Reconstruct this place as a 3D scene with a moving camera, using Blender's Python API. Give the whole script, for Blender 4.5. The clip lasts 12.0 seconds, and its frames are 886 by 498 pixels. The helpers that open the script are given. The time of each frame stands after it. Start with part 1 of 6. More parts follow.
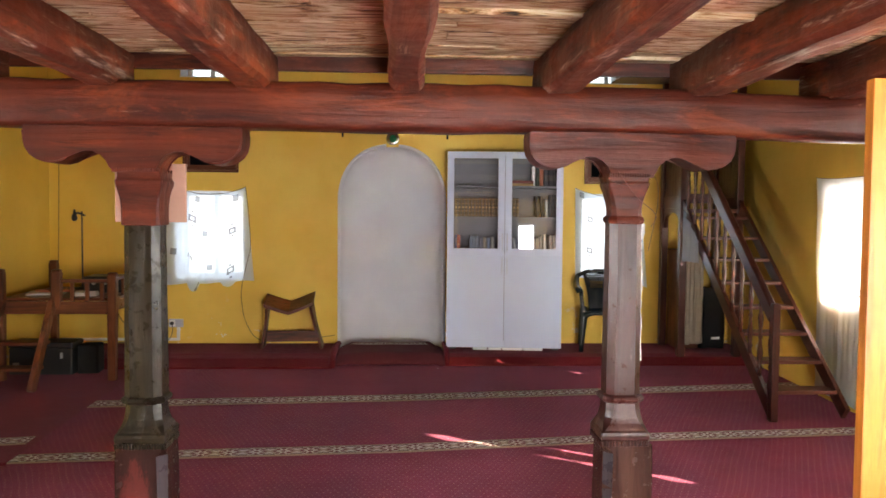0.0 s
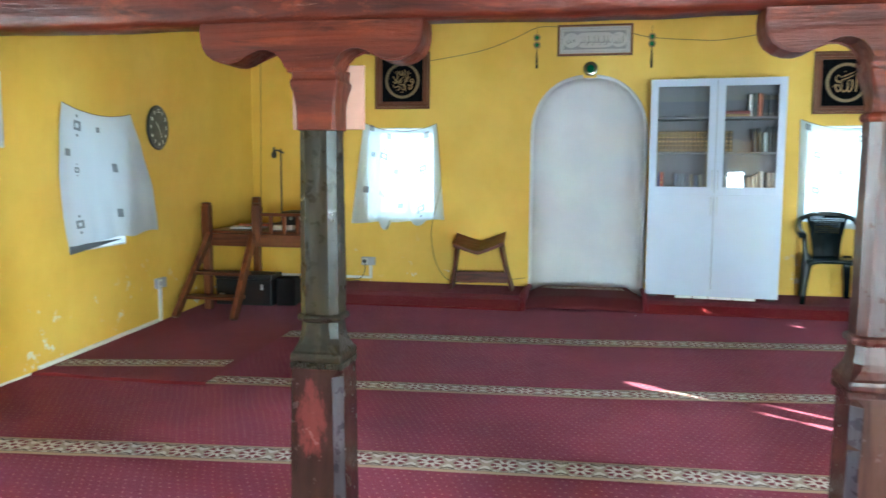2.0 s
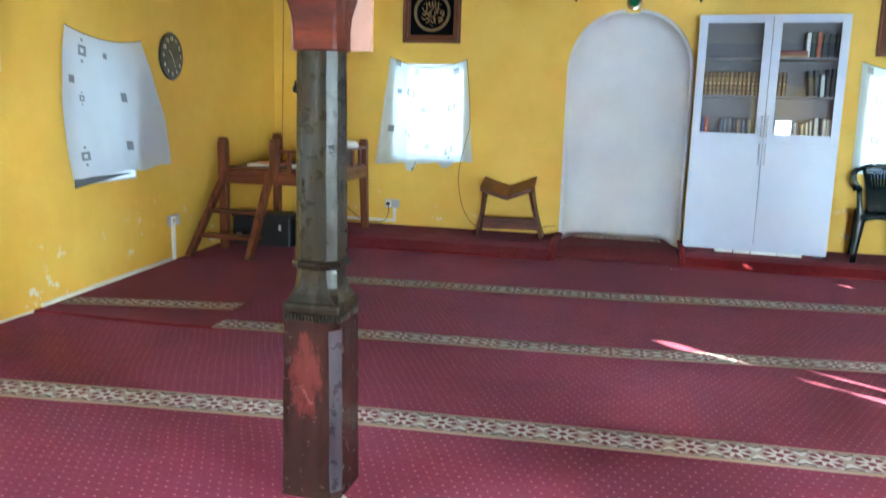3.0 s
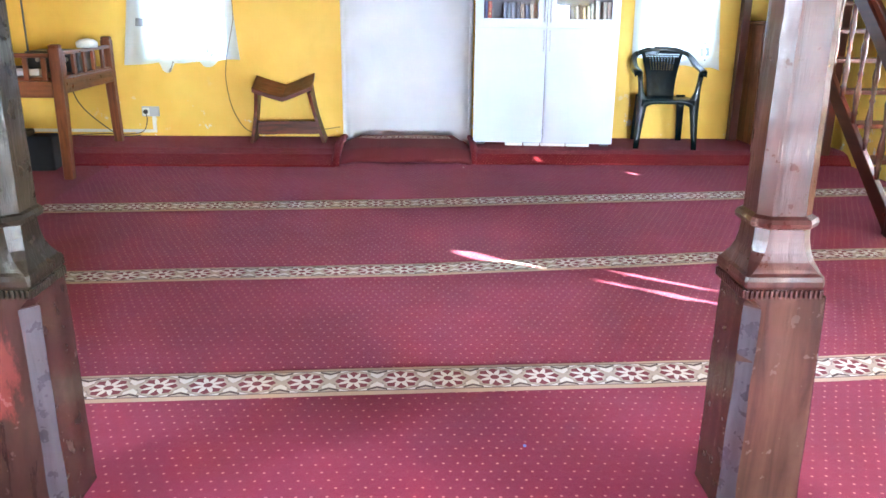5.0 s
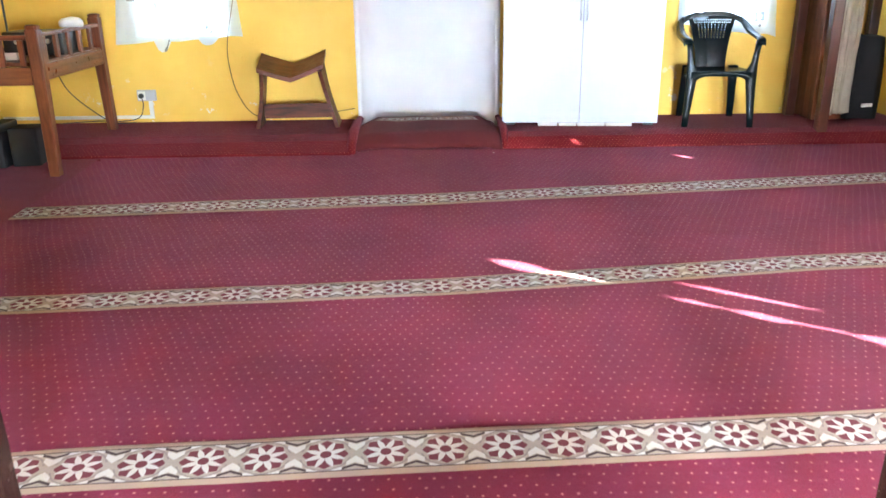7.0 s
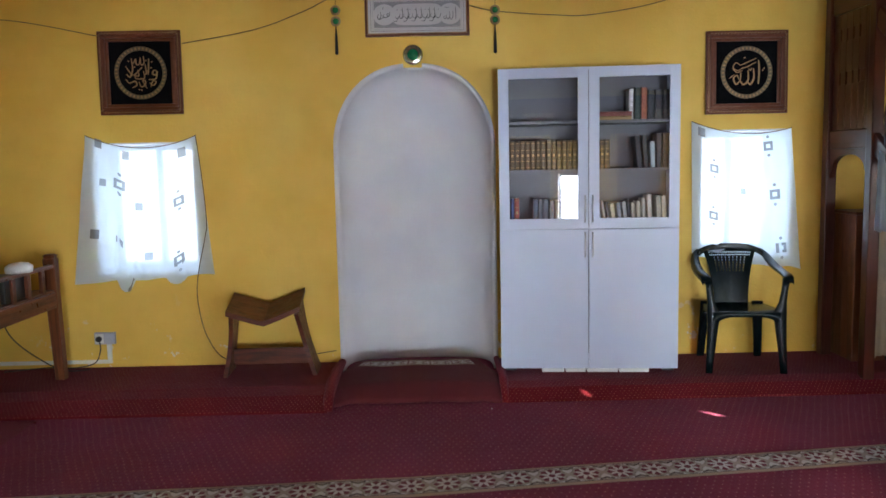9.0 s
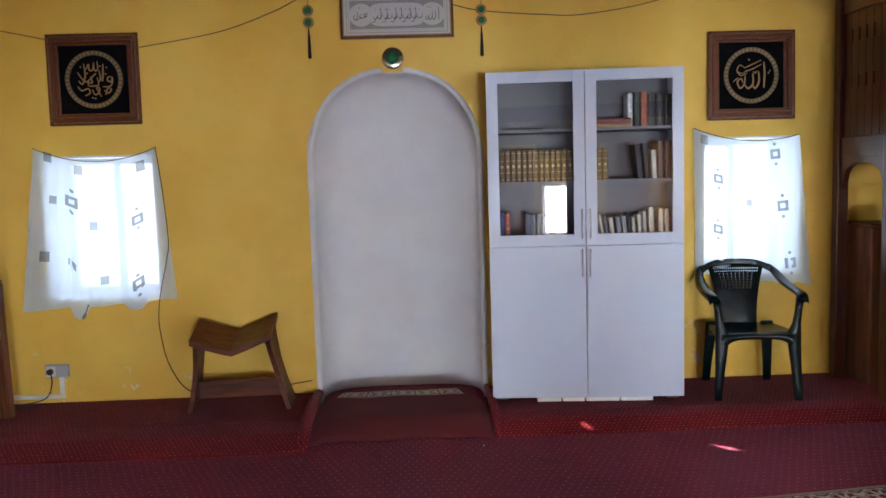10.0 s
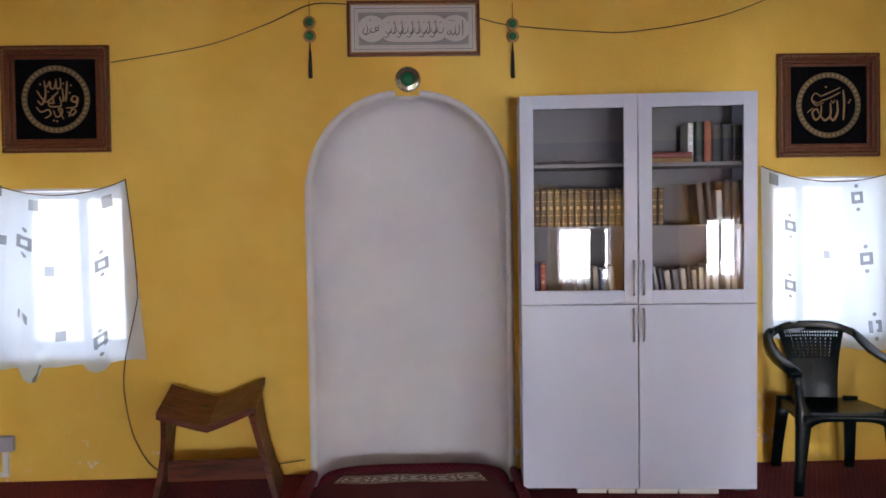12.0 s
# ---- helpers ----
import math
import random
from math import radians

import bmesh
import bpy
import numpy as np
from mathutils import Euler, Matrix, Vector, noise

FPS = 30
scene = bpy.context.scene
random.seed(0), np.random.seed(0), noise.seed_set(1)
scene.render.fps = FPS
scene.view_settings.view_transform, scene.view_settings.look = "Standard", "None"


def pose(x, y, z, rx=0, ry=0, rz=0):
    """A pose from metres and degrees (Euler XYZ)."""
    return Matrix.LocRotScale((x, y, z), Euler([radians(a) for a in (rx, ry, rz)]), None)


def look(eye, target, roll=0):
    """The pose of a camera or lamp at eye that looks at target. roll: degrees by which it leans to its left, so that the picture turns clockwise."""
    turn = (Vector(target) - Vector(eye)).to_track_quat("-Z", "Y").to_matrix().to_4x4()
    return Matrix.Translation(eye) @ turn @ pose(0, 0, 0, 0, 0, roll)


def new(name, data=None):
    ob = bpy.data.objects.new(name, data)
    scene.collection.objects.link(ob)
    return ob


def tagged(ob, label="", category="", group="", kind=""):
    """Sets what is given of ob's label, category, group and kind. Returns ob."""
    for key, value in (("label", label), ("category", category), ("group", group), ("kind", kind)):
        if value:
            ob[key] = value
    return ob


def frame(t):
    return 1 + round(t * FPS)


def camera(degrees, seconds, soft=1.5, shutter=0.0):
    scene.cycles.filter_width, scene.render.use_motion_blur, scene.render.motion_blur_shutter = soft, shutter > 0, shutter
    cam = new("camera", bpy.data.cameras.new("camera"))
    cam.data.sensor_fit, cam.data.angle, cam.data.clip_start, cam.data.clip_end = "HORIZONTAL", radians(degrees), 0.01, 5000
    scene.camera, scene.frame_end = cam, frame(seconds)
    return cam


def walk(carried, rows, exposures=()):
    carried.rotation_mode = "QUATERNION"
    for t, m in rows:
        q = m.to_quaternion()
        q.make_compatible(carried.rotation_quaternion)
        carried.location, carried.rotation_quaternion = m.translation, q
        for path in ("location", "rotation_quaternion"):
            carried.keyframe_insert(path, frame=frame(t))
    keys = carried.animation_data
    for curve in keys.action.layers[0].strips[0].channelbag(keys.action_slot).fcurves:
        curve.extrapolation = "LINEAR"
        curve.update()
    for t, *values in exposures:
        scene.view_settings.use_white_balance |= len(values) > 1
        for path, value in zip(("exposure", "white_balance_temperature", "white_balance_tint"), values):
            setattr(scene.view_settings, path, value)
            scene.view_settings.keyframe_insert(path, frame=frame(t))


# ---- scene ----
cam = camera(58.3, 12.0, shutter=0.35)
PATH = [
    (0, (-0.45, 0.093, 1.555), (-0.346, 2.088, 1.46), 0.5),
    (0.5, (-0.431, 0.13, 1.507), (-0.415, 2.126, 1.385), 0.3),
    (1, (-0.425, 0.179, 1.466), (-0.472, 2.168, 1.265), 0.3),
    (1.5, (-0.437, 0.335, 1.387), (-0.538, 2.318, 1.142), 1.0),
    (2, (-0.466, 0.479, 1.364), (-0.841, 2.432, 1.156), 0.3),
    (2.5, (-0.472, 0.644, 1.38), (-0.939, 2.577, 1.166), 0.2),
    (3, (-0.469, 0.835, 1.318), (-0.919, 2.753, 0.971), 1.6),
    (3.3, (-0.422, 0.956, 1.311), (-0.822, 2.863, 0.861), 1.6),
    (3.5, (-0.406, 0.962, 1.323), (-0.685, 2.887, 0.861), 2.9),
    (3.7, (-0.389, 0.98, 1.332), (-0.555, 2.915, 0.855), 3.4),
    (5.3, (-0.455, 1.496, 1.291), (-0.386, 3.396, 0.669), 0.7),
    (5.5, (-0.469, 1.558, 1.284), (-0.394, 3.451, 0.643), 1.0),
    (6, (-0.543, 1.753, 1.283), (-0.435, 3.634, 0.610), 0.9),
    (6.5, (-0.569, 1.861, 1.318), (-0.510, 3.740, 0.633), -0.8),
    (7, (-0.530, 2.042, 1.301), (-0.507, 3.927, 0.633), -0.7),
    (7.1, (-0.519, 2.075, 1.309), (-0.503, 3.971, 0.670), -0.7),
    (7.5, (-0.493, 2.204, 1.383), (-0.489, 4.138, 0.875), -0.6),
    (7.7, (-0.505, 2.305, 1.387), (-0.487, 4.252, 0.931), -0.6),
    (9.3, (-0.409, 2.968, 1.584), (-0.387, 4.957, 1.379), -1.4),
    (9.5, (-0.439, 3.065, 1.584), (-0.397, 5.054, 1.379), -1.3),
    (10, (-0.44, 3.277, 1.576), (-0.372, 5.267, 1.384), -1.7),
    (10.5, (-0.383, 3.482, 1.546), (-0.332, 5.472, 1.353), -2.4),
    (11, (-0.372, 3.708, 1.54), (-0.384, 5.701, 1.37), -2.1),
    (11.5, (-0.411, 3.863, 1.57), (-0.42, 5.859, 1.438), -1.8),
    (12, (-0.513, 4.083, 1.581), (-0.448, 6.08, 1.491), -0.9),
]
EXPOSURES = [(0.0, 3.2, 7800, 15), (1.0, 3.75, 6600, -2), (1.5, 3.86, 6250, -6), (2.5, 3.58, 5750, -11), (3.5, 4.15, 5950, 4), (5.5, 4.63, 5950, 7), (7.0, 4.76, 6150, 6), (7.7, 4.22, 6350, 5), (9.3, 3.12, 6400, 12), (10.5, 3.2, 6750, 14), (11.5, 3.17, 7000, 18), (12.0, 3.0, 7200, 21)]
walk(cam, [(t, look(e, g, r)) for t, e, g, r in PATH], EXPOSURES)

# ---- light ----
world = bpy.data.worlds.new("sky")
scene.world = world
world.use_nodes = True
SUN_AZ = math.atan2(0.54, -0.84)
SUN_EL = radians(24)
sky = world.node_tree.nodes.new("ShaderNodeTexSky")
sky.sky_type = "NISHITA"
sky.sun_disc = False
sky.sun_elevation = SUN_EL
sky.sun_rotation = radians(123)
world.node_tree.links.new(sky.outputs[0], world.node_tree.nodes["Background"].inputs[0])
world.node_tree.nodes["Background"].inputs[1].default_value = 0.07


def lamp(name, kind, m, energy, color, **kw):
    d = bpy.data.lights.new(name, kind)
    d.energy, d.color = energy, color
    for k, v in kw.items():
        if k == "size":
            d.size = v
        elif k == "size_y":
            d.shape, d.size_y = "RECTANGLE", v
        elif k == "angle":
            d.angle = v
    ob = new(name, d)
    ob.matrix_world = m
    return ob


sun_dir = Vector((-0.84, 0.54, -math.hypot(0.84, 0.54) * math.tan(SUN_EL))).normalized()
lamp("sun", "SUN", look((0, 0, 9), Vector((0, 0, 9)) + sun_dir), 5.0, (1, 0.93, 0.82), angle=radians(0.53))


# ---- materials ----
class Nodes:
    """A short way to write node maths."""

    def __init__(self, name, rough=0.6, metal=0.0, existing=None):
        self.m = existing or bpy.data.materials.new(name)
        self.m.use_nodes = True
        self.t = self.m.node_tree
        self.b = self.t.nodes["Principled BSDF"]
        if existing:
            return
        self.b.inputs["Roughness"].default_value = rough
        self.b.inputs["Metallic"].default_value = metal

    def put(self, node, sock, v):
        if v is None:
            return
        if hasattr(v, "links") or isinstance(v, bpy.types.NodeSocket):
            self.t.links.new(v, node.inputs[sock])
        else:
            node.inputs[sock].default_value = v

    def f(self, op, a, b=None, c=None):
        n = self.t.nodes.new("ShaderNodeMath")
        n.operation = op
        self.put(n, 0, a)
        self.put(n, 1, b)
        self.put(n, 2, c)
        return n.outputs[0]

    def coord(self, which="Object"):
        return self.t.nodes.new("ShaderNodeTexCoord").outputs[which]

    def xyz(self, v):
        n = self.t.nodes.new("ShaderNodeSeparateXYZ")
        self.put(n, 0, v)
        return n.outputs

    def scaled(self, v, s, shift=None):
        n = self.t.nodes.new("ShaderNodeMapping")
        self.put(n, "Vector", v)
        n.inputs["Scale"].default_value = s
        if shift is not None:
            self.put(n, "Location", shift)
        return n.outputs[0]

    def noise(self, v, scale, detail=4.0, rough=0.6, distort=0.0):
        n = self.t.nodes.new("ShaderNodeTexNoise")
        self.put(n, "Vector", v)
        n.inputs["Scale"].default_value = scale
        n.inputs["Detail"].default_value = detail
        n.inputs["Roughness"].default_value = rough
        n.inputs["Distortion"].default_value = distort
        return n.outputs["Fac"]

    def ramp(self, v, *stops):
        n = self.t.nodes.new("ShaderNodeValToRGB")
        self.put(n, 0, v)
        e = n.color_ramp.elements
        while len(e) < len(stops):
            e.new(0.5)
        for el, (p, c) in zip(e, stops):
            el.position = p
            el.color = (*c, 1) if len(c) == 3 else c
        return n.outputs[0]

    def step(self, v, lo, hi):
        n = self.t.nodes.new("ShaderNodeMapRange")
        n.interpolation_type = "SMOOTHSTEP"
        self.put(n, 0, v)
        n.inputs[1].default_value, n.inputs[2].default_value = lo, hi
        return n.outputs[0]

    def mix(self, fac, a, b, mode="MIX"):
        n = self.t.nodes.new("ShaderNodeMix")
        n.data_type, n.blend_type = "RGBA", mode
        self.put(n, 0, fac)
        for sock, v in ((6, a), (7, b)):
            if isinstance(v, tuple):
                n.inputs[sock].default_value = (*v, 1) if len(v) == 3 else v
            else:
                self.put(n, sock, v)
        return n.outputs[2]

    def bump(self, h, strength=0.3, dist=0.01):
        n = self.t.nodes.new("ShaderNodeBump")
        n.inputs["Strength"].default_value = strength
        n.inputs["Distance"].default_value = dist
        self.put(n, "Height", h)
        self.t.links.new(n.outputs[0], self.b.inputs["Normal"])

    def color(self, v):
        if isinstance(v, tuple):
            self.b.inputs["Base Color"].default_value = (*v, 1)
        else:
            self.put(self.b, "Base Color", v)
        return self

    def rough(self, v):
        self.put(self.b, "Roughness", v)

    def rnd(self):
        return self.t.nodes.new("ShaderNodeObjectInfo").outputs["Random"]


def paint(name, a, b, stain=None, rough=0.6, scale=3.0, bump=0.15, fine=60.0):
    n = Nodes(name, rough)
    v = n.coord()
    big = n.noise(v, scale, 5)
    c = n.mix(n.step(big, 0.35, 0.7), a, b)
    small = n.noise(v, fine, 3)
    c = n.mix(n.f("MULTIPLY", small, 0.12), c, tuple(x * 0.6 for x in a))
    if stain:
        c = n.mix(n.f("MULTIPLY", n.step(n.noise(v, scale * 2.3, 7, 0.7), 0.56, 0.75), 0.6), c, stain)
    n.color(c)
    n.bump(n.f("ADD", n.f("MULTIPLY", big, 2.0), small), bump, 0.01)
    return n.m


def wood(name, a, b, dark, axis="x", rough=0.4, wear=None, grain=1.0, bump=0.25, worn=(0.6, 0.72), patch=None, even=0.4, shine=0.35):
    """Painted or bare wood whose grain runs along the axis."""
    n = Nodes(name, rough)
    n.b.inputs["Specular IOR Level"].default_value = shine
    v = n.coord()
    s = {"x": (1.2, 14, 14), "y": (14, 1.2, 14), "z": (14, 14, 1.2)}[axis]
    off = n.t.nodes.new("ShaderNodeVectorMath")
    off.operation = "ADD"
    n.put(off, 0, v)
    n.put(off, 1, n.f("MULTIPLY", n.rnd(), 37.0))
    v = off.outputs[0]
    g = n.noise(n.scaled(v, tuple(k * grain for k in s)), 2.0, 6, 0.65, 0.6)
    big = n.noise(v, 3.5, 4)
    c = n.ramp(g, (0.32, dark), (0.5, a), (0.72, b))
    c = n.mix(n.f("MULTIPLY", n.step(big, 0.4, 0.75), 0.55), c, tuple(k * 0.55 for k in a))
    if patch:
        p = n.noise(n.scaled(v, tuple(k * 0.16 + 0.6 for k in s)), 2.2, 6, 0.7, 0.8)
        c = n.mix(n.f("MULTIPLY", n.step(p, 0.50, 0.64), 0.75), c, patch)
        q = n.noise(n.scaled(v, tuple(k * 0.3 + 0.4 for k in s)), 3.1, 7, 0.7, 0.5)
        c = n.mix(n.f("MULTIPLY", n.step(q, 0.44, 0.34), 0.7), c, dark)
    if wear:
        w = n.noise(n.scaled(v, tuple(k * 0.35 for k in s)), 5.0, 8, 0.75, 0.3)
        c = n.mix(n.f("MULTIPLY", n.step(w, *worn), 0.8), c, wear)
    n.color(c)
    n.rough(n.f("MULTIPLY_ADD", n.noise(v, 22, 4), even, rough - even / 2))
    n.bump(n.f("ADD", g, n.f("MULTIPLY", big, 0.8)), bump, 0.012)
    return n.m


def plain(name, c, rough=0.5, metal=0.0, vary=0.25, scale=25.0, bump=0.08):
    n = Nodes(name, rough, metal)
    v = n.coord()
    k = n.noise(v, scale, 4)
    n.color(n.mix(k, tuple(x * (1 - vary) for x in c), tuple(min(1, x * (1 + vary)) for x in c)))
    n.bump(k, bump, 0.004)
    return n.m


WALL = None


def wall_paint():
    n = Nodes("yellow_wall_paint", 0.62)
    v = n.coord()
    big = n.noise(v, 0.9, 4)
    mid = n.noise(v, 5.0, 5)
    fine = n.noise(v, 70, 3)
    c = n.mix(n.step(big, 0.35, 0.68), (0.74, 0.45, 0.06), (0.83, 0.545, 0.10))
    c = n.mix(n.f("MULTIPLY", n.step(mid, 0.5, 0.8), 0.3), c, (0.66, 0.38, 0.045))
    z = n.xyz(v)[2]
    low = n.step(z, 0.75, 0.1)
    chips = n.step(n.noise(v, 9.0, 7, 0.72), 0.60, 0.63)
    patch = n.step(n.noise(n.scaled(v, (1, 1, 1)), 1.3, 2), 0.46, 0.54)
    c = n.mix(n.f("MULTIPLY", n.f("MULTIPLY", chips, low), patch), c, (0.78, 0.76, 0.68))
    c = n.mix(n.f("MULTIPLY", fine, 0.08), c, (0.4, 0.25, 0.05))
    n.color(c)
    n.bump(n.f("ADD", n.f("MULTIPLY", mid, 1.6), n.f("MULTIPLY", fine, 0.4)), 0.25, 0.02)
    return n.m


YELLOW = wall_paint()
WHITE = paint("white_wall_paint", (0.66, 0.655, 0.69), (0.73, 0.725, 0.75), rough=0.65, scale=1.5, bump=0.12)
RED_WOOD = wood("red_painted_wood_x", (0.078, 0.012, 0.005), (0.118, 0.020, 0.007), (0.024, 0.004, 0.003), "x", 0.44, (0.30, 0.17, 0.13), 0.42, 0.8, (0.63, 0.73), (0.155, 0.028, 0.009), 0.35, 0.24)
RED_WOOD_Y = wood("red_painted_wood_y", (0.105, 0.019, 0.008), (0.16, 0.034, 0.012), (0.03, 0.009, 0.006), "y", 0.5, (0.40, 0.31, 0.25), 0.6, 0.9, (0.56, 0.66), (0.27, 0.05, 0.012))
RED_WOOD_Z = wood("red_painted_wood_z", (0.12, 0.024, 0.013), (0.19, 0.04, 0.018), (0.05, 0.012, 0.008), "z", 0.34, (0.3, 0.17, 0.15), 0.7)
DARK_SHAFT = wood("dark_painted_wood", (0.016, 0.011, 0.006), (0.035, 0.025, 0.014), (0.007, 0.005, 0.003), "z", 0.30, (0.24, 0.2, 0.15), 0.8, 0.45, (0.68, 0.72), None, 0.3, 0.26)
PALE_SHAFT = wood("worn_red_brown_wood", (0.044, 0.011, 0.008), (0.070, 0.020, 0.014), (0.02, 0.006, 0.005), "z", 0.32, (0.17, 0.10, 0.085), 0.45, 0.4, (0.61, 0.70), (0.082, 0.036, 0.032), 0.3, 0.34)
BROWN_WOOD = wood("varnished_brown_wood", (0.16, 0.045, 0.017), (0.24, 0.075, 0.03), (0.07, 0.02, 0.01), "z", 0.38, None, 0.9)
BROWN_WOOD_X = wood("varnished_brown_wood_x", (0.15, 0.042, 0.017), (0.22, 0.07, 0.028), (0.07, 0.02, 0.01), "x", 0.38, None, 0.9)
STOOL_WOOD = wood("walnut_wood", (0.12, 0.026, 0.011), (0.17, 0.042, 0.018), (0.03, 0.011, 0.006), "x", 0.42, None, 0.9)
ORANGE_WOOD = wood("orange_varnished_wood", (0.50, 0.17, 0.025), (0.58, 0.22, 0.035), (0.32, 0.09, 0.015), "z", 0.4, None, 0.8)


def plank_wood():
    n = Nodes("rough_plank_wood", 0.8)
    v = n.coord()
    off = n.t.nodes.new("ShaderNodeVectorMath")
    off.operation = "ADD"
    n.put(off, 0, v)
    n.put(off, 1, n.f("MULTIPLY", n.t.nodes.new("ShaderNodeNewGeometry").outputs["Random Per Island"], 91.0))
    v = off.outputs[0]
    g = n.noise(n.scaled(v, (1.8, 13, 13)), 2.0, 9, 0.70, 2.0)
    big = n.noise(n.scaled(v, (0.8, 4, 4)), 1.5, 4)
    c = n.ramp(g, (0.38, (0.03, 0.013, 0.006)), (0.45, (0.34, 0.16, 0.06)), (0.53, (0.64, 0.47, 0.29)), (0.70, (0.80, 0.67, 0.50)))
    c = n.mix(n.f("MULTIPLY", n.step(big, 0.45, 0.7), 0.65), c, (0.42, 0.16, 0.05), "MIX")
    n.color(c)
    n.bump(g, 0.8, 0.02)
    return n.m


PLANK = plank_wood()


def carpet(name, base, dot, upright=False):
    n = Nodes(name, 0.95)
    v = n.coord()
    x, y, z = n.xyz(v)
    if upright:
        y = n.f("ADD", y, n.f("MULTIPLY", z, 1.0))
    wob = n.noise(v, 2.2, 3)
    x = n.f("MULTIPLY_ADD", wob, 0.05, x)
    y = n.f("MULTIPLY_ADD", wob, 0.03, y)
    p = 0.041 if not upright else 0.026
    row = n.f("FLOOR", n.f("DIVIDE", y, p))
    odd = n.f("MULTIPLY", n.f("MODULO", n.f("ABSOLUTE", row), 2.0), p * 0.5)
    fx = n.f("SUBTRACT", n.f("FRACT", n.f("DIVIDE", n.f("ADD", x, odd), p)), 0.5)
    fy = n.f("SUBTRACT", n.f("FRACT", n.f("DIVIDE", y, p)), 0.5)
    d = n.f("SQRT", n.f("ADD", n.f("MULTIPLY", fx, fx), n.f("MULTIPLY", fy, fy)))
    dots = n.f("SUBTRACT", 1.0, n.step(d, 0.08, 0.13))
    big = n.noise(v, 0.8, 3)
    fine = n.noise(v, 240, 2)
    tone = n.mix(n.step(big, 0.35, 0.65), tuple(k * 0.8 for k in base), tuple(k * 1.15 for k in base))
    tone = n.mix(n.f("MULTIPLY", n.step(fine, 0.3, 0.7), 0.6), tone, tuple(k * 0.5 for k in base))
    keep = n.step(n.noise(v, 55, 2), 0.36, 0.5)
    c = n.mix(n.f("MULTIPLY", n.f("MULTIPLY", dots, 0.75 if upright else 0.68), keep), tone, dot)
    n.color(c)
    n.b.inputs["Sheen Weight"].default_value = 0.15
    n.b.inputs["Specular IOR Level"].default_value = 0.15
    n.b.inputs["Sheen Roughness"].default_value = 0.45
    n.b.inputs["Sheen Tint"].default_value = (0.9, 0.48, 0.66, 1)
    n.bump(n.f("ADD", fine, n.f("MULTIPLY", n.noise(v, 6, 3), 3.0)), 0.5, 0.006)
    return n.m


CARPET = carpet("red_carpet", (0.195, 0.0125, 0.038), (0.5, 0.2, 0.17))
CARPET_EDGE = carpet("red_step_carpet", (0.155, 0.007, 0.012), (0.5, 0.2, 0.13), True)
MAT_RED = carpet("dark_red_mat", (0.17, 0.013, 0.02), (0.19, 0.02, 0.025))


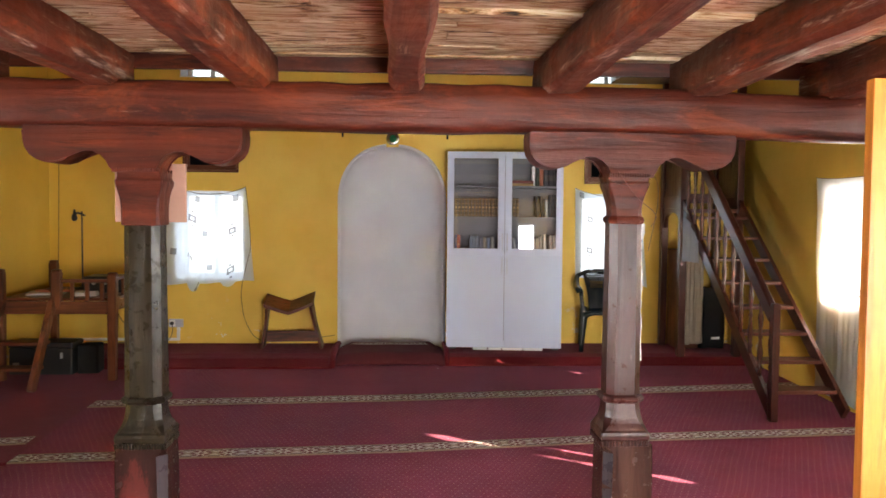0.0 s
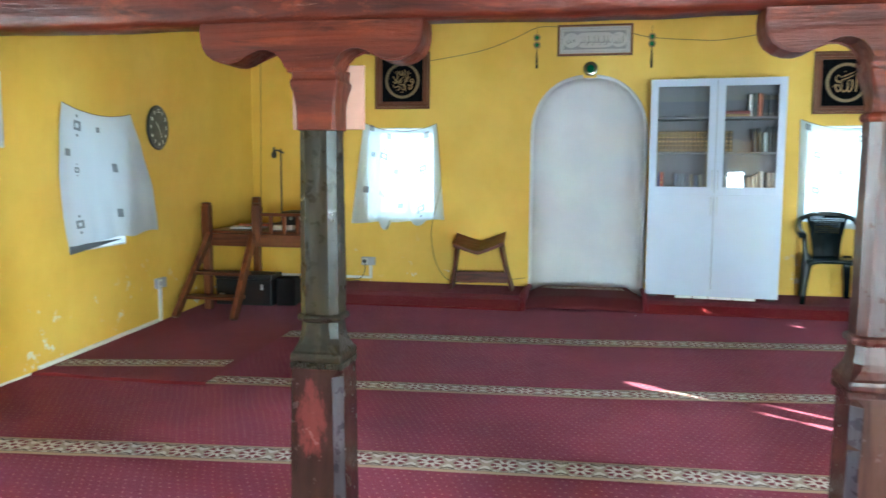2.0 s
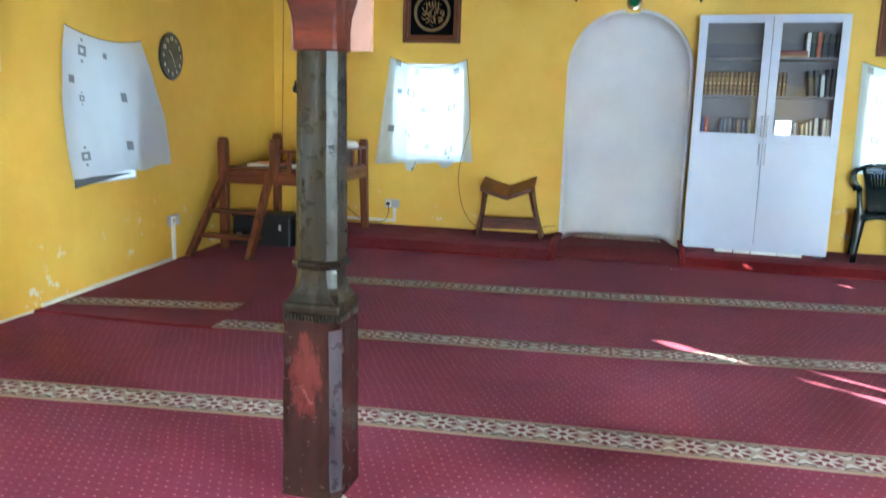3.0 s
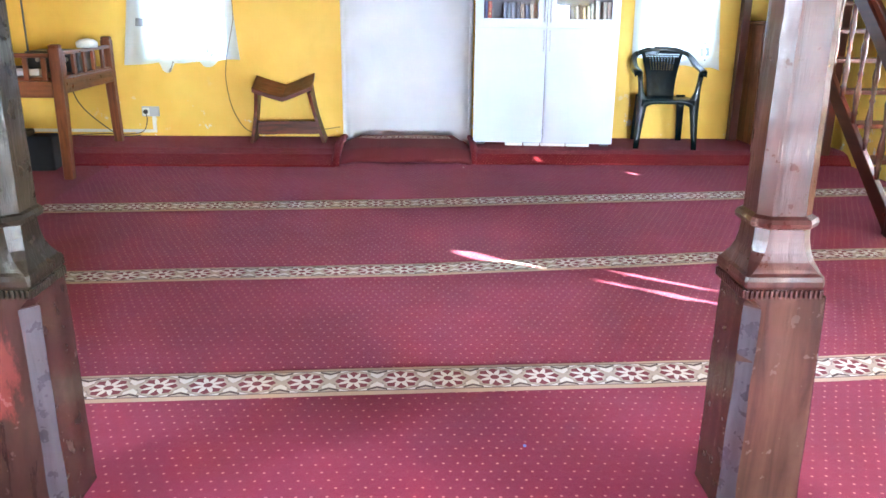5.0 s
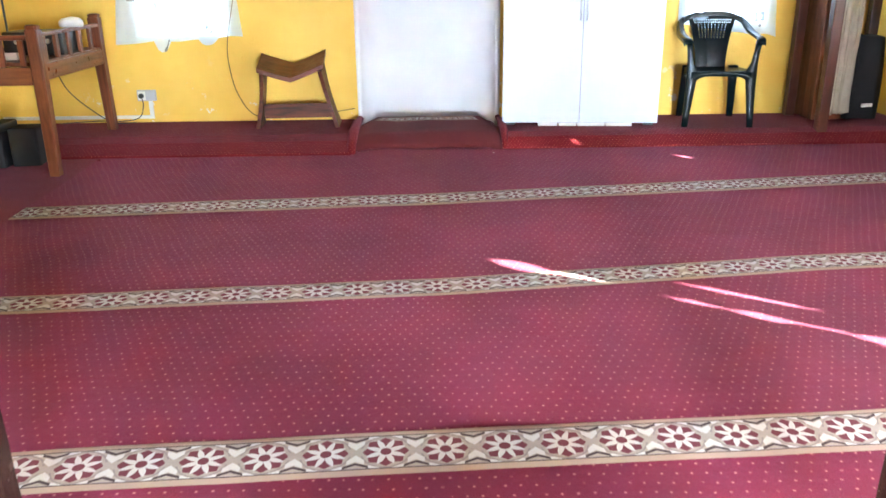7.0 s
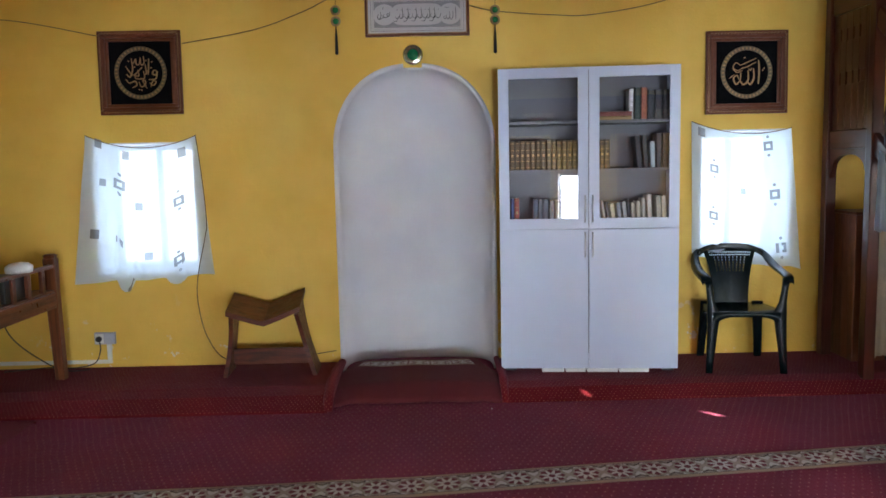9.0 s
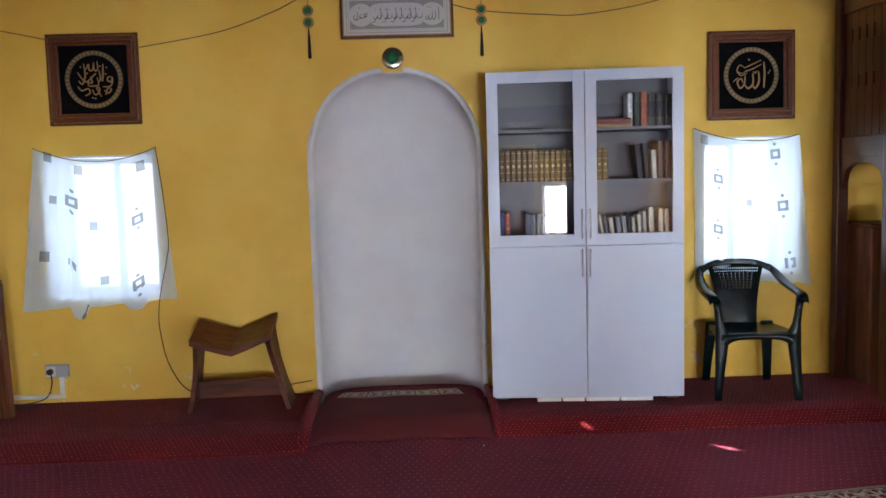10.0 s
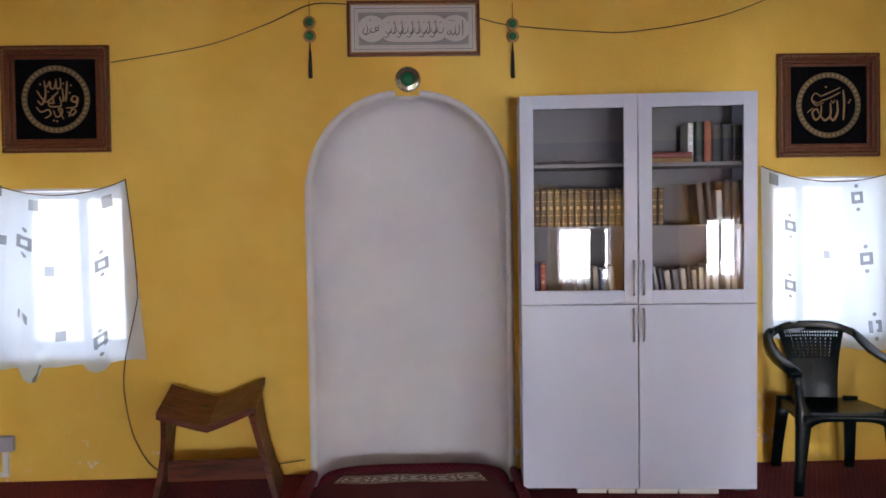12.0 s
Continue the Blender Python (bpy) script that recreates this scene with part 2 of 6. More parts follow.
def band_material(name, period=0.17, width=0.2):
    """The woven band: white eight-pointed stars in maroon fields between crossing grey leaves; u along, v across, in metres."""
    n = Nodes(name, 0.95)
    u, v, _ = n.xyz(n.coord("UV"))
    wob = n.noise(n.coord(), 30, 2)
    u = n.f("MULTIPLY_ADD", wob, 0.006, u)
    a = n.f("MULTIPLY", n.f("SUBTRACT", n.f("FRACT", n.f("DIVIDE", u, period)), 0.5), period)
    b = n.f("SUBTRACT", v, width / 2)
    r = n.f("SQRT", n.f("ADD", n.f("MULTIPLY", a, a), n.f("MULTIPLY", b, b)))
    th = n.f("ARCTAN2", b, a)
    tri = n.f("PINGPONG", n.f("DIVIDE", th, math.pi / 8), 1.0)
    star_r = n.f("MULTIPLY_ADD", tri, 0.040, 0.021)
    star = n.f("LESS_THAN", r, star_r)
    heart = n.f("LESS_THAN", r, 0.0165)
    field = n.f("LESS_THAN", r, n.f("MULTIPLY_ADD", tri, -0.013, 0.066))
    absb = n.f("ABSOLUTE", b)
    c2 = n.f("SUBTRACT", period / 2, n.f("ABSOLUTE", a))
    heart_in = n.f("GREATER_THAN", absb, n.f("MULTIPLY_ADD", c2, 1.0, 0.012))
    heart_out = n.f("LESS_THAN", absb, n.f("MULTIPLY_ADD", c2, 0.55, 0.042))
    leaf = n.f("MULTIPLY", n.f("MULTIPLY", heart_in, heart_out), n.f("LESS_THAN", c2, 0.024))
    zig = n.f("LESS_THAN", n.f("ABSOLUTE", n.f("SUBTRACT", absb, n.f("MULTIPLY_ADD", c2, 0.45, 0.052))), 0.0052)
    leaf2 = n.f("MULTIPLY", zig, n.f("LESS_THAN", c2, 0.036))
    petal = n.f("MULTIPLY", n.f("LESS_THAN", n.f("ABSOLUTE", n.f("SUBTRACT", absb, n.f("MULTIPLY_ADD", c2, 0.12, 0.062))), 0.0055), n.f("GREATER_THAN", c2, 0.034))
    petal = n.f("MULTIPLY", petal, n.f("LESS_THAN", c2, 0.066))
    edge = n.f("MULTIPLY", n.f("LESS_THAN", n.f("ABSOLUTE", n.f("SUBTRACT", r, 0.071)), 0.0028), n.f("GREATER_THAN", absb, 0.018))
    rim = n.f("GREATER_THAN", n.f("ABSOLUTE", b), width / 2 - 0.022)
    line = n.f("LESS_THAN", n.f("ABSOLUTE", n.f("SUBTRACT", n.f("ABSOLUTE", b), width / 2 - 0.024)), 0.0022)
    maroon, white, grey, beige, dark = (0.14, 0.012, 0.025), (0.62, 0.58, 0.54), (0.26, 0.22, 0.19), (0.40, 0.28, 0.20), (0.035, 0.02, 0.02)
    c = n.mix(n.f("MULTIPLY", n.noise(n.coord(), 25, 3), 0.9), (0.44, 0.37, 0.31), (0.30, 0.24, 0.2))
    c = n.mix(petal, c, white)
    c = n.mix(edge, c, grey)
    c = n.mix(leaf2, c, dark)
    c = n.mix(leaf, c, white)
    c = n.mix(field, c, maroon)
    c = n.mix(star, c, white)
    c = n.mix(heart, c, maroon)
    c = n.mix(rim, c, beige)
    c = n.mix(line, c, dark)
    fine = n.noise(n.coord(), 240, 2)
    c = n.mix(n.f("MULTIPLY", fine, 0.35), c, (0.1, 0.05, 0.05))
    n.color(c)
    n.bump(n.f("ADD", fine, n.f("MULTIPLY", star, 0.5)), 0.4, 0.004)
    return n.m


BAND = band_material("woven_star_band")


def cloth(name, c, through_light=0.6, clear=0.12, rough=0.8):
    m = bpy.data.materials.new(name)
    m.use_nodes = True
    t = m.node_tree
    t.nodes.remove(t.nodes["Principled BSDF"])
    d, tr, cl, m1, m2 = (t.nodes.new("ShaderNode" + k) for k in ("BsdfDiffuse", "BsdfTranslucent", "BsdfTransparent", "MixShader", "MixShader"))
    wave = t.nodes.new("ShaderNodeTexNoise")
    wave.inputs["Scale"].default_value = 300
    mixc = t.nodes.new("ShaderNodeMix")
    mixc.data_type = "RGBA"
    mixc.inputs[6].default_value = (*c, 1)
    mixc.inputs[7].default_value = (*(k * 0.86 for k in c), 1)
    t.links.new(wave.outputs["Fac"], mixc.inputs[0])
    for k in (d, tr):
        t.links.new(mixc.outputs[2], k.inputs[0])
    m1.inputs[0].default_value = through_light
    t.links.new(d.outputs[0], m1.inputs[1])
    t.links.new(tr.outputs[0], m1.inputs[2])
    m2.inputs[0].default_value = clear
    t.links.new(m1.outputs[0], m2.inputs[1])
    t.links.new(cl.outputs[0], m2.inputs[2])
    t.links.new(m2.outputs[0], t.nodes["Material Output"].inputs[0])
    return m


CURTAIN_DENSE = cloth("dense_white_cloth", (0.74, 0.76, 0.80), 0.5, 0.0)
SATIN = cloth("grey_white_satin", (0.62, 0.66, 0.74), 0.14, 0.0, 0.4)
SHEER = cloth("white_sheer_cloth", (0.78, 0.87, 0.98), 0.50, 0.10)
PRINT = cloth("grey_print", (0.34, 0.36, 0.42), 0.6, 0.35)
BEIGE_CLOTH = plain("beige_cloth", (0.42, 0.37, 0.29), 0.9, 0, 0.2, 12, 0.3)
# white laminate with the sky's bluish reflection mixed into its base colour
LAMINATE = plain("sky_tinted_laminate", (0.47, 0.51, 0.63), 0.4, 0, 0.03, 4, 0.02)
# bookcase inside: the shade behind the doors is put into this darker colour
CAB_IN = plain("shaded_inside_laminate", (0.125, 0.115, 0.125), 0.5, 0, 0.06, 4, 0.02)
STEEL = plain("brushed_steel", (0.5, 0.5, 0.52), 0.3, 1.0, 0.1)
GREEN_PLASTIC = plain("dark_green_plastic", (0.0014, 0.0080, 0.0090), 0.27, 0, 0.15, 30, 0.05)
GREEN_PLASTIC.node_tree.nodes["Principled BSDF"].inputs["Specular IOR Level"].default_value = 0.3
BLACK = plain("black_plastic", (0.015, 0.015, 0.017), 0.4)
BLACK_CLOTH = plain("black_cloth", (0.01, 0.01, 0.012), 0.9)
PVC = plain("white_plastic", (0.75, 0.74, 0.72), 0.4, 0, 0.05)
GREY_PVC = plain("grey_plastic", (0.42, 0.42, 0.5), 0.4, 0, 0.05)
GOLD = plain("gold_relief", (0.36, 0.22, 0.10), 0.38, 0.55, 0.5, 60, 0.4)
BRONZE = plain("bronze_moulding", (0.13, 0.037, 0.014), 0.36, 0.25, 0.5, 40, 0.5)
VELVET = plain("black_velvet", (0.004, 0.004, 0.005), 0.9)
VELVET.node_tree.nodes["Principled BSDF"].inputs["Specular IOR Level"].default_value = 0.05


def glass(name, tint=(1, 1, 1), rough=0.0):
    m = bpy.data.materials.new(name)
    m.use_nodes = True
    b = m.node_tree.nodes["Principled BSDF"]
    b.inputs["Base Color"].default_value = (*tint, 1)
    b.inputs["Transmission Weight"].default_value = 1.0
    b.inputs["Roughness"].default_value = rough
    b.inputs["IOR"].default_value = 1.45
    return m


GLASS = glass("clear_glass")
GREEN_GLASS = glass("green_glass", (0.1, 0.55, 0.3), 0.05)


# ---- mesh helpers ----
def part(name, bm, material, parent=None, label="", smooth=False):
    bmesh.ops.recalc_face_normals(bm, faces=bm.faces)
    me = bpy.data.meshes.new(name)
    bm.to_mesh(me)
    bm.free()
    if smooth:
        me.polygons.foreach_set("use_smooth", [True] * len(me.polygons))
    me.materials.append(material)
    ob = new(name, me)
    ob.parent = parent
    return tagged(ob, label)


def thing(name, label, category, at=(0, 0, 0), turn=0, group="", kind=""):
    ob = new(name)
    ob.empty_display_size = 0.1
    ob.matrix_basis = pose(*at, 0, 0, turn)
    return tagged(ob, label, category, group, kind)


def box(bm, x0, x1, y0, y1, z0, z1, bevel=0.0):
    made = bmesh.ops.create_cube(bm, size=1, matrix=Matrix.Translation(((x0 + x1) / 2, (y0 + y1) / 2, (z0 + z1) / 2)) @ Matrix.Diagonal((x1 - x0, y1 - y0, z1 - z0, 1)))
    if bevel:
        edges = {e for v in made["verts"] for e in v.link_edges}
        bmesh.ops.bevel(bm, geom=list(edges), offset=bevel, segments=2, affect="EDGES", profile=0.6)
    return bm


def block(name, dims, material, parent=None, label="", bevel=0.006):
    return part(name, box(bmesh.new(), *dims, bevel), material, parent, label)


def loft(bm, rings, caps=True):
    """Joins rings of points, all of one length."""
    rows = [[bm.verts.new(p) for p in ring] for ring in rings]
    n = len(rows[0])
    for a, b in zip(rows, rows[1:]):
        for i in range(n):
            bm.faces.new((a[i], a[(i + 1) % n], b[(i + 1) % n], b[i]))
    if caps:
        bm.faces.new(rows[0][::-1])
        bm.faces.new(rows[-1])
    return bm


def squared(half, cuts, z):
    """A square with its own cut at each corner: back right, back left, front left, front right."""
    a, b, c, d = cuts
    return [(half, half - a, z), (half - a, half, z), (-half + b, half, z), (-half, half - b, z),
            (-half, -half + c, z), (-half + c, -half, z), (half - d, -half, z), (half, -half + d, z)]


def octo(half, cut, z, cx=0.0, cy=0.0):
    """A square of that half width with cut corners."""
    c = half - cut
    pts = [(half, -c), (half, c), (c, half), (-c, half), (-half, c), (-half, -c), (-c, -half), (c, -half)]
    return [(cx + x, cy + y, z) for x, y in pts]


def tube(bm, pts, r, n=6, taper=None):
    pts = [Vector(p) for p in pts]
    rings = []
    for i, p in enumerate(pts):
        d = (pts[min(i + 1, len(pts) - 1)] - pts[max(i - 1, 0)]).normalized()
        side = d.cross(Vector((0, 0, 1)) if abs(d.z) < 0.95 else Vector((1, 0, 0))).normalized()
        up = side.cross(d)
        k = r * (taper[i] if taper else 1)
        rings.append([p + side * (k * math.cos(2 * math.pi * j / n)) + up * (k * math.sin(2 * math.pi * j / n)) for j in range(n)])
    return loft(bm, rings)


def bar(bm, a, b, w, h, up=(0, 0, 1), bevel=0.004):
    """A squared bar from a to b, w wide and h deep."""
    a, b = Vector(a), Vector(b)
    d = (b - a).normalized()
    side = d.cross(Vector(up)).normalized() * (w / 2)
    u = side.cross(d).normalized() * (h / 2)
    e = bevel
    s1, u1 = side * (1 - 2 * e / w), u * (1 - 2 * e / h)
    ring = [side + u1, s1 + u, -s1 + u, -side + u1, -side - u1, -s1 - u, s1 - u, side - u1]
    return loft(bm, [[a + o for o in ring], [b + o for o in ring]])


def extrude(bm, outline, y0, y1):
    """A flat outline of (x, z) made solid from y0 to y1."""
    return loft(bm, [[(x, y0, z) for x, z in outline], [(x, y1, z) for x, z in outline]])


def lathe(bm, profile, n=12, cx=0.0, cy=0.0):
    rings = [[(cx + r * math.cos(2 * math.pi * j / n), cy + r * math.sin(2 * math.pi * j / n), z) for j in range(n)] for r, z in profile]
    return loft(bm, rings)


def rough_up(bm, amount, size=3.0, seed=0.0):
    for v in bm.verts:
        v.co += Vector(noise.noise_vector(v.co * size + Vector((seed, seed, seed)))) * amount


# ---- the room ----
W, XL, XR, YB, TOP = 8.40, -4.04, 3.05, -1.0, 3.7


def ground(y):
    return 0.0 if y < 5 else 0.027 * (y - 5)


def wall_run(name, x0, x1, holes, y0, y1, swap=False):
    """A wall with rectangular holes (a0, a1, z0, z1) along its length; swap: it runs along y."""
    bm = bmesh.new()
    cuts = sorted({x0, x1, *(h[0] for h in holes), *(h[1] for h in holes)})
    for a, b in zip(cuts, cuts[1:]):
        z = -0.1
        for h in sorted((h for h in holes if h[0] <= a and h[1] >= b), key=lambda h: h[2]):
            if h[2] > z:
                box(bm, a, b, y0, y1, z, h[2]) if not swap else box(bm, y0, y1, a, b, z, h[2])
            z = h[3]
        box(bm, a, b, y0, y1, z, TOP) if not swap else box(bm, y0, y1, a, b, z, TOP)
    bmesh.ops.remove_doubles(bm, verts=bm.verts, dist=0.0005)
    inner = [f for f in bm.faces if all(any(g is not f and {v.index for v in g.verts} == {v.index for v in f.verts} for g in e.link_faces) for e in f.edges)]
    bmesh.ops.delete(bm, geom=inner, context="FACES_ONLY")
    ob = part(name, bm, YELLOW)
    return tagged(ob, "yellow painted plaster wall with scuffs and patches", "wall", kind="structure")


M0, M1, MC = -1.085, -0.020, -0.5525
WIN_L = (-2.77, -2.08, 0.83, 1.745)
WIN_R = (1.44, 2.06, 0.87, 1.75)
HI_L = (-2.72, -2.2, 2.9, 3.4)
HI_R = (1.5, 2.02, 2.9, 3.4)
NICHE = (M0, M1, -0.1, 2.3)
T = 0.42
wall_run("wall_qibla", XL - T, XR + T, [WIN_L, WIN_R, HI_L, HI_R, NICHE], W, W + T)
SIDE_L = (5.36, 6.05, 0.75, 1.70)
wall_run("wall_left", YB, W, [SIDE_L, (1.2, 2.0, 0.85, 1.75)], XL - T, XL, True)
SIDE_R1 = (5.72, 6.42, 0.85, 1.78)
SIDE_R2 = (3.05, 3.85, 0.85, 2.08)
SIDE_R3 = (0.6, 1.4, 0.85, 1.85)
wall_run("wall_right", YB, W, [SIDE_R1, SIDE_R2, SIDE_R3], XR, XR + T, True)
BACK_1 = (-0.10, 0.76, 0.42, 1.32)
BACK_2 = (2.45, 2.98, 0.48, 1.45)
DOOR = (-1.15, -0.22, -0.05, 1.95)
wall_run("wall_back", XL - T, XR + T, [BACK_1, BACK_2, DOOR], YB - T, YB)


def arch_z(x):
    k = min(1, abs(x - MC) / ((M1 - M0) / 2))
    return 1.675 + 0.542 * (1 - k ** 2.3) ** (1 / 2.0)


# the wall round the head of the niche
bm = bmesh.new()
xs = [M0 + (M1 - M0) * (0.5 - 0.5 * math.cos(math.pi * i / 40)) for i in range(41)]
for y in (W, W + T):
    lo = [bm.verts.new((x, y, arch_z(x))) for x in xs]
    hi = [bm.verts.new((x, y, 2.3)) for x in xs]
    for i in range(40):
        bm.faces.new((lo[i], lo[i + 1], hi[i + 1], hi[i]))
tagged(part("wall_arch_head", bm, YELLOW), "yellow plaster above the arched niche", "wall", kind="structure")

# the niche: a rounded back under a half dome
bm = bmesh.new()
half = (M1 - M0) / 2
levels = []
for i in range(60):
    z = -0.05 + (2.215 + 0.05) * math.sin(math.pi / 2 * i / 59)
    if z <= 1.675:
        w = half
    else:
        w = half * max(0.0, 1 - ((z - 1.675) / 0.542) ** 2) ** (1 / 2.3)
    levels.append((z, w))
rows = []
for z, w in levels:
    row = []
    for j in range(33):
        a = math.pi * j / 32
        cx, sy = math.cos(a), math.sin(a)
        px = MC - math.copysign(abs(cx) ** 0.55, cx) * w
        py = W + 0.34 * (w / half) ** 0.5 * abs(sy) ** 0.55
        row.append(bm.verts.new((px, py - 0.002, z)))
    rows.append(row)
for a, b in zip(rows, rows[1:]):
    for j in range(32):
        bm.faces.new((a[j], a[j + 1], b[j + 1], b[j]))
niche = part("prayer_niche", bm, WHITE, smooth=True)
tagged(niche, "white painted arched prayer niche with a rounded back", "niche", kind="structure")
sol = niche.modifiers.new("thick", "SOLIDIFY")
sol.thickness, sol.offset = 0.03, 1

# floor sheet
bm = bmesh.new()
ys = [YB - T, 0, 1.5, 3, 4, 5, 5.5, 6, 6.5, 7, 7.5, 8, W + T + 0.02]
nx = 30
grid = [[bm.verts.new((XL - T + (XR - XL + 2 * T) * i / nx, y, ground(y))) for i in range(nx + 1)] for y in ys]
for a, b in zip(grid, grid[1:]):
    for i in range(nx):
        bm.faces.new((a[i], a[i + 1], b[i + 1], b[i]))
tagged(part("floor", bm, CARPET), "wine red fitted carpet with small pale dots", "carpet floor", kind="structure")
bm = bmesh.new()
box(bm, -40, 40, -40, 60, -0.5, -0.12)
tagged(part("ground", bm, plain("dry_ground", (0.16, 0.19, 0.09), 0.9)), "dry grassy ground outside", "ground", kind="structure")
bm = bmesh.new()
box(bm, XL - T, XR + T, YB - T, W + T, TOP, TOP + 0.15)
tagged(part("ceiling", bm, wood("ceiling_boards", (0.3, 0.2, 0.11), (0.4, 0.28, 0.17), (0.16, 0.09, 0.05), "x", 0.7)), "wooden main ceiling", "ceiling", kind="structure")


# ---- carpet bands ----
def band(name, line, width, material=BAND, lift=0.004, top=None):
    """A woven band along line: points (x, y) of its far edge."""
    bm = bmesh.new()
    uv = bm.loops.layers.uv.new("UVMap")
    pts = []
    for (xa, ya), (xb, yb) in zip(line, line[1:]):
        n = max(1, int((xb - xa) / 0.12))
        pts += [(xa + (xb - xa) * i / n, ya + (yb - ya) * i / n) for i in range(n)]
    pts.append(line[-1])
    s, rows = 0.0, []
    last = None
    for x, y in pts:
        if last:
            s += math.hypot(x - last[0], y - last[1])
        last = (x, y)
        wv = 0.010 * noise.noise((x * 1.7, y, 3)) + 0.004 * noise.noise((x * 7, y, 9))
        z = (top if top is not None else max(ground(y), ground(y - width))) + lift
        rows.append((s, [bm.verts.new((x + 0.01 * k, y + wv - width * k, z + (0.003 if 0 < k < 1 else 0))) for k in (0, 0.1, 0.5, 0.9, 1)]))
    for (sa, a), (sb, b) in zip(rows, rows[1:]):
        for j, (k0, k1) in enumerate(((0, 0.1), (0.1, 0.5), (0.5, 0.9), (0.9, 1))):
            f = bm.faces.new((a[j], a[j + 1], b[j + 1], b[j]))
            for loop, u in zip(f.loops, ((sa, k0), (sa, k1), (sb, k1), (sb, k0))):
                loop[uv].uv = (u[0], u[1] * 0.2)
    return tagged(part(name, bm, material), "beige and maroon star-patterned carpet band", "carpet band", "bands in the carpet", "structure")


band("carpet_band", [(-3.98, 3.80), (-3.08, 3.88), (-1.6, 4.03), (-0.5, 4.095), (0.74, 4.155), (3.02, 4.33)], 0.21)
band("carpet_band", [(-2.98, 5.13), (-2.15, 5.19), (-0.54, 5.29), (1.25, 5.505), (3.02, 5.62)], 0.192)
band("carpet_band", [(-2.85, 6.42), (-0.575, 6.565), (2.03, 6.84), (3.02, 6.95)], 0.235)

# the loose mat along the left wall
bm = bmesh.new()
n = 24
edge = []
for i in range(n + 1):
    x = XL + 0.01 + (-2.83 - XL) * i / n
    y0 = 4.93 + 0.03 * noise.noise((x * 3, 0, 0))
    edge.append([bm.verts.new((x + (0.012 * noise.noise((y * 4, x, 0)) if i == n else 0), y, ground(y) + (0.018 if 0 < j < 7 else 0.001))) for j, y in enumerate((y0 - 0.012, y0, 5.2, 5.6, 6.2, 6.8, 7.45, 7.46))])
for a, b in zip(edge, edge[1:]):
    for j in range(7):
        bm.faces.new((a[j], a[j + 1], b[j + 1], b[j]))
loose = part("floor_mat", bm, MAT_RED)
tagged(loose, "dark red loose carpet runner with a frayed edge", "rug", kind="structure")
band("carpet_band", [(-3.97, 5.245), (-2.87, 5.46)], 0.19, top=ground(5.4) + 0.019)

# ---- the low platform along the niche wall ----
PT, PY = 0.165, 7.62


def platform(name, x0, x1, foot, brow):
    bm = bmesh.new()
    prof = [(foot, 0.0), (foot, 0.05), (foot + 0.012, 0.085), (foot * 0.5 + brow * 0.5, PT * 0.5 + 0.062), (brow - 0.03, PT - 0.006), (brow, PT), (W - 0.003, PT), (W - 0.003, 0.0)]
    n = max(2, int((x1 - x0) / 0.1))
    rings = []
    for i in range(n + 1):
        x = x0 + (x1 - x0) * i / n
        k = 0.008 * noise.noise((x * 3, 1, 1))
        rings.append([(x, y + (k if y < W - 0.1 else 0), z + (0.4 * k if 0.06 < z < PT - 0.003 else 0)) for y, z in prof])
    loft(bm, rings)
    return tagged(part(name, bm, CARPET_EDGE), "low step covered in red dotted carpet", "step", "steps beside the niche", "structure")


platform("platform", XL + 0.003, -1.10, 7.52, 7.80)
platform("platform", -0.005, XR - 0.003, 7.63, 7.80)
for x in (-1.10, -0.005):
    bm = bmesh.new()
    s = -1 if x < -1 else 1
    pts = [(x, (7.54 if s < 0 else 7.65), 0.07), (x, (7.60 if s < 0 else 7.69), 0.125), (x, 7.80, PT + 0.010), (x, PY + 0.45, PT + 0.02), (x, W - 0.05, PT + 0.01)]
    tube(bm, pts, 0.03 if s < 0 else 0.022, 8, [1.0, 1.1, 1.35, 1.2, 0.9])
    rough_up(bm, 0.008, 9)
    tagged(part("carpet_roll", bm, CARPET_EDGE, smooth=True), "rolled red carpet edge at the end of the step", "carpet edge", "rolled carpet edges", "structure")


# ---- low ceiling under the gallery: beam, joists, planks ----
BEAM_Y0, BEAM_Y1 = 3.20, 3.37
bm = bmesh.new()
rings = []
for i in range(140):
    x = XL + (XR - XL) * i / 139
    lo = 1.872 + 0.010 * noise.noise((x * 1.1, 0, 0)) + 0.004 * noise.noise((x * 6, 0, 5)) - 0.010 * max(0, x)
    hi = 2.05 + 0.014 * noise.noise((x * 1.3, 4, 0)) + 0.007 * noise.noise((x * 7, 0, 8)) - 0.018 * max(0, x - 0.3)
    f = 0.008 * noise.noise((x * 1.9, 7, 1))
    y0, y1, c = BEAM_Y0 + f, BEAM_Y1 + f, 0.016
    front = []
    for k in range(5):
        z = lo + c + (hi - lo - 2 * c) * k / 4
        d = 0.004 * noise.noise((x * 2.4, z * 9, 6)) + 0.003 * noise.noise((x * 9, z * 22, 6))
        front.append((x, y0 - (0.004 if 0 < k < 4 else 0) + d, z))
    rings.append([*reversed(front), (x, y0 + c, lo), (x, y1 - c, lo), (x, y1, lo + c), (x, y1, hi - c), (x, y1 - c, hi), (x, y0 + c, hi)])
loft(bm, rings)
tagged(part("main_beam", bm, RED_WOOD, smooth=True), "heavy hand-hewn beam painted glossy red-brown", "beam", kind="structure")

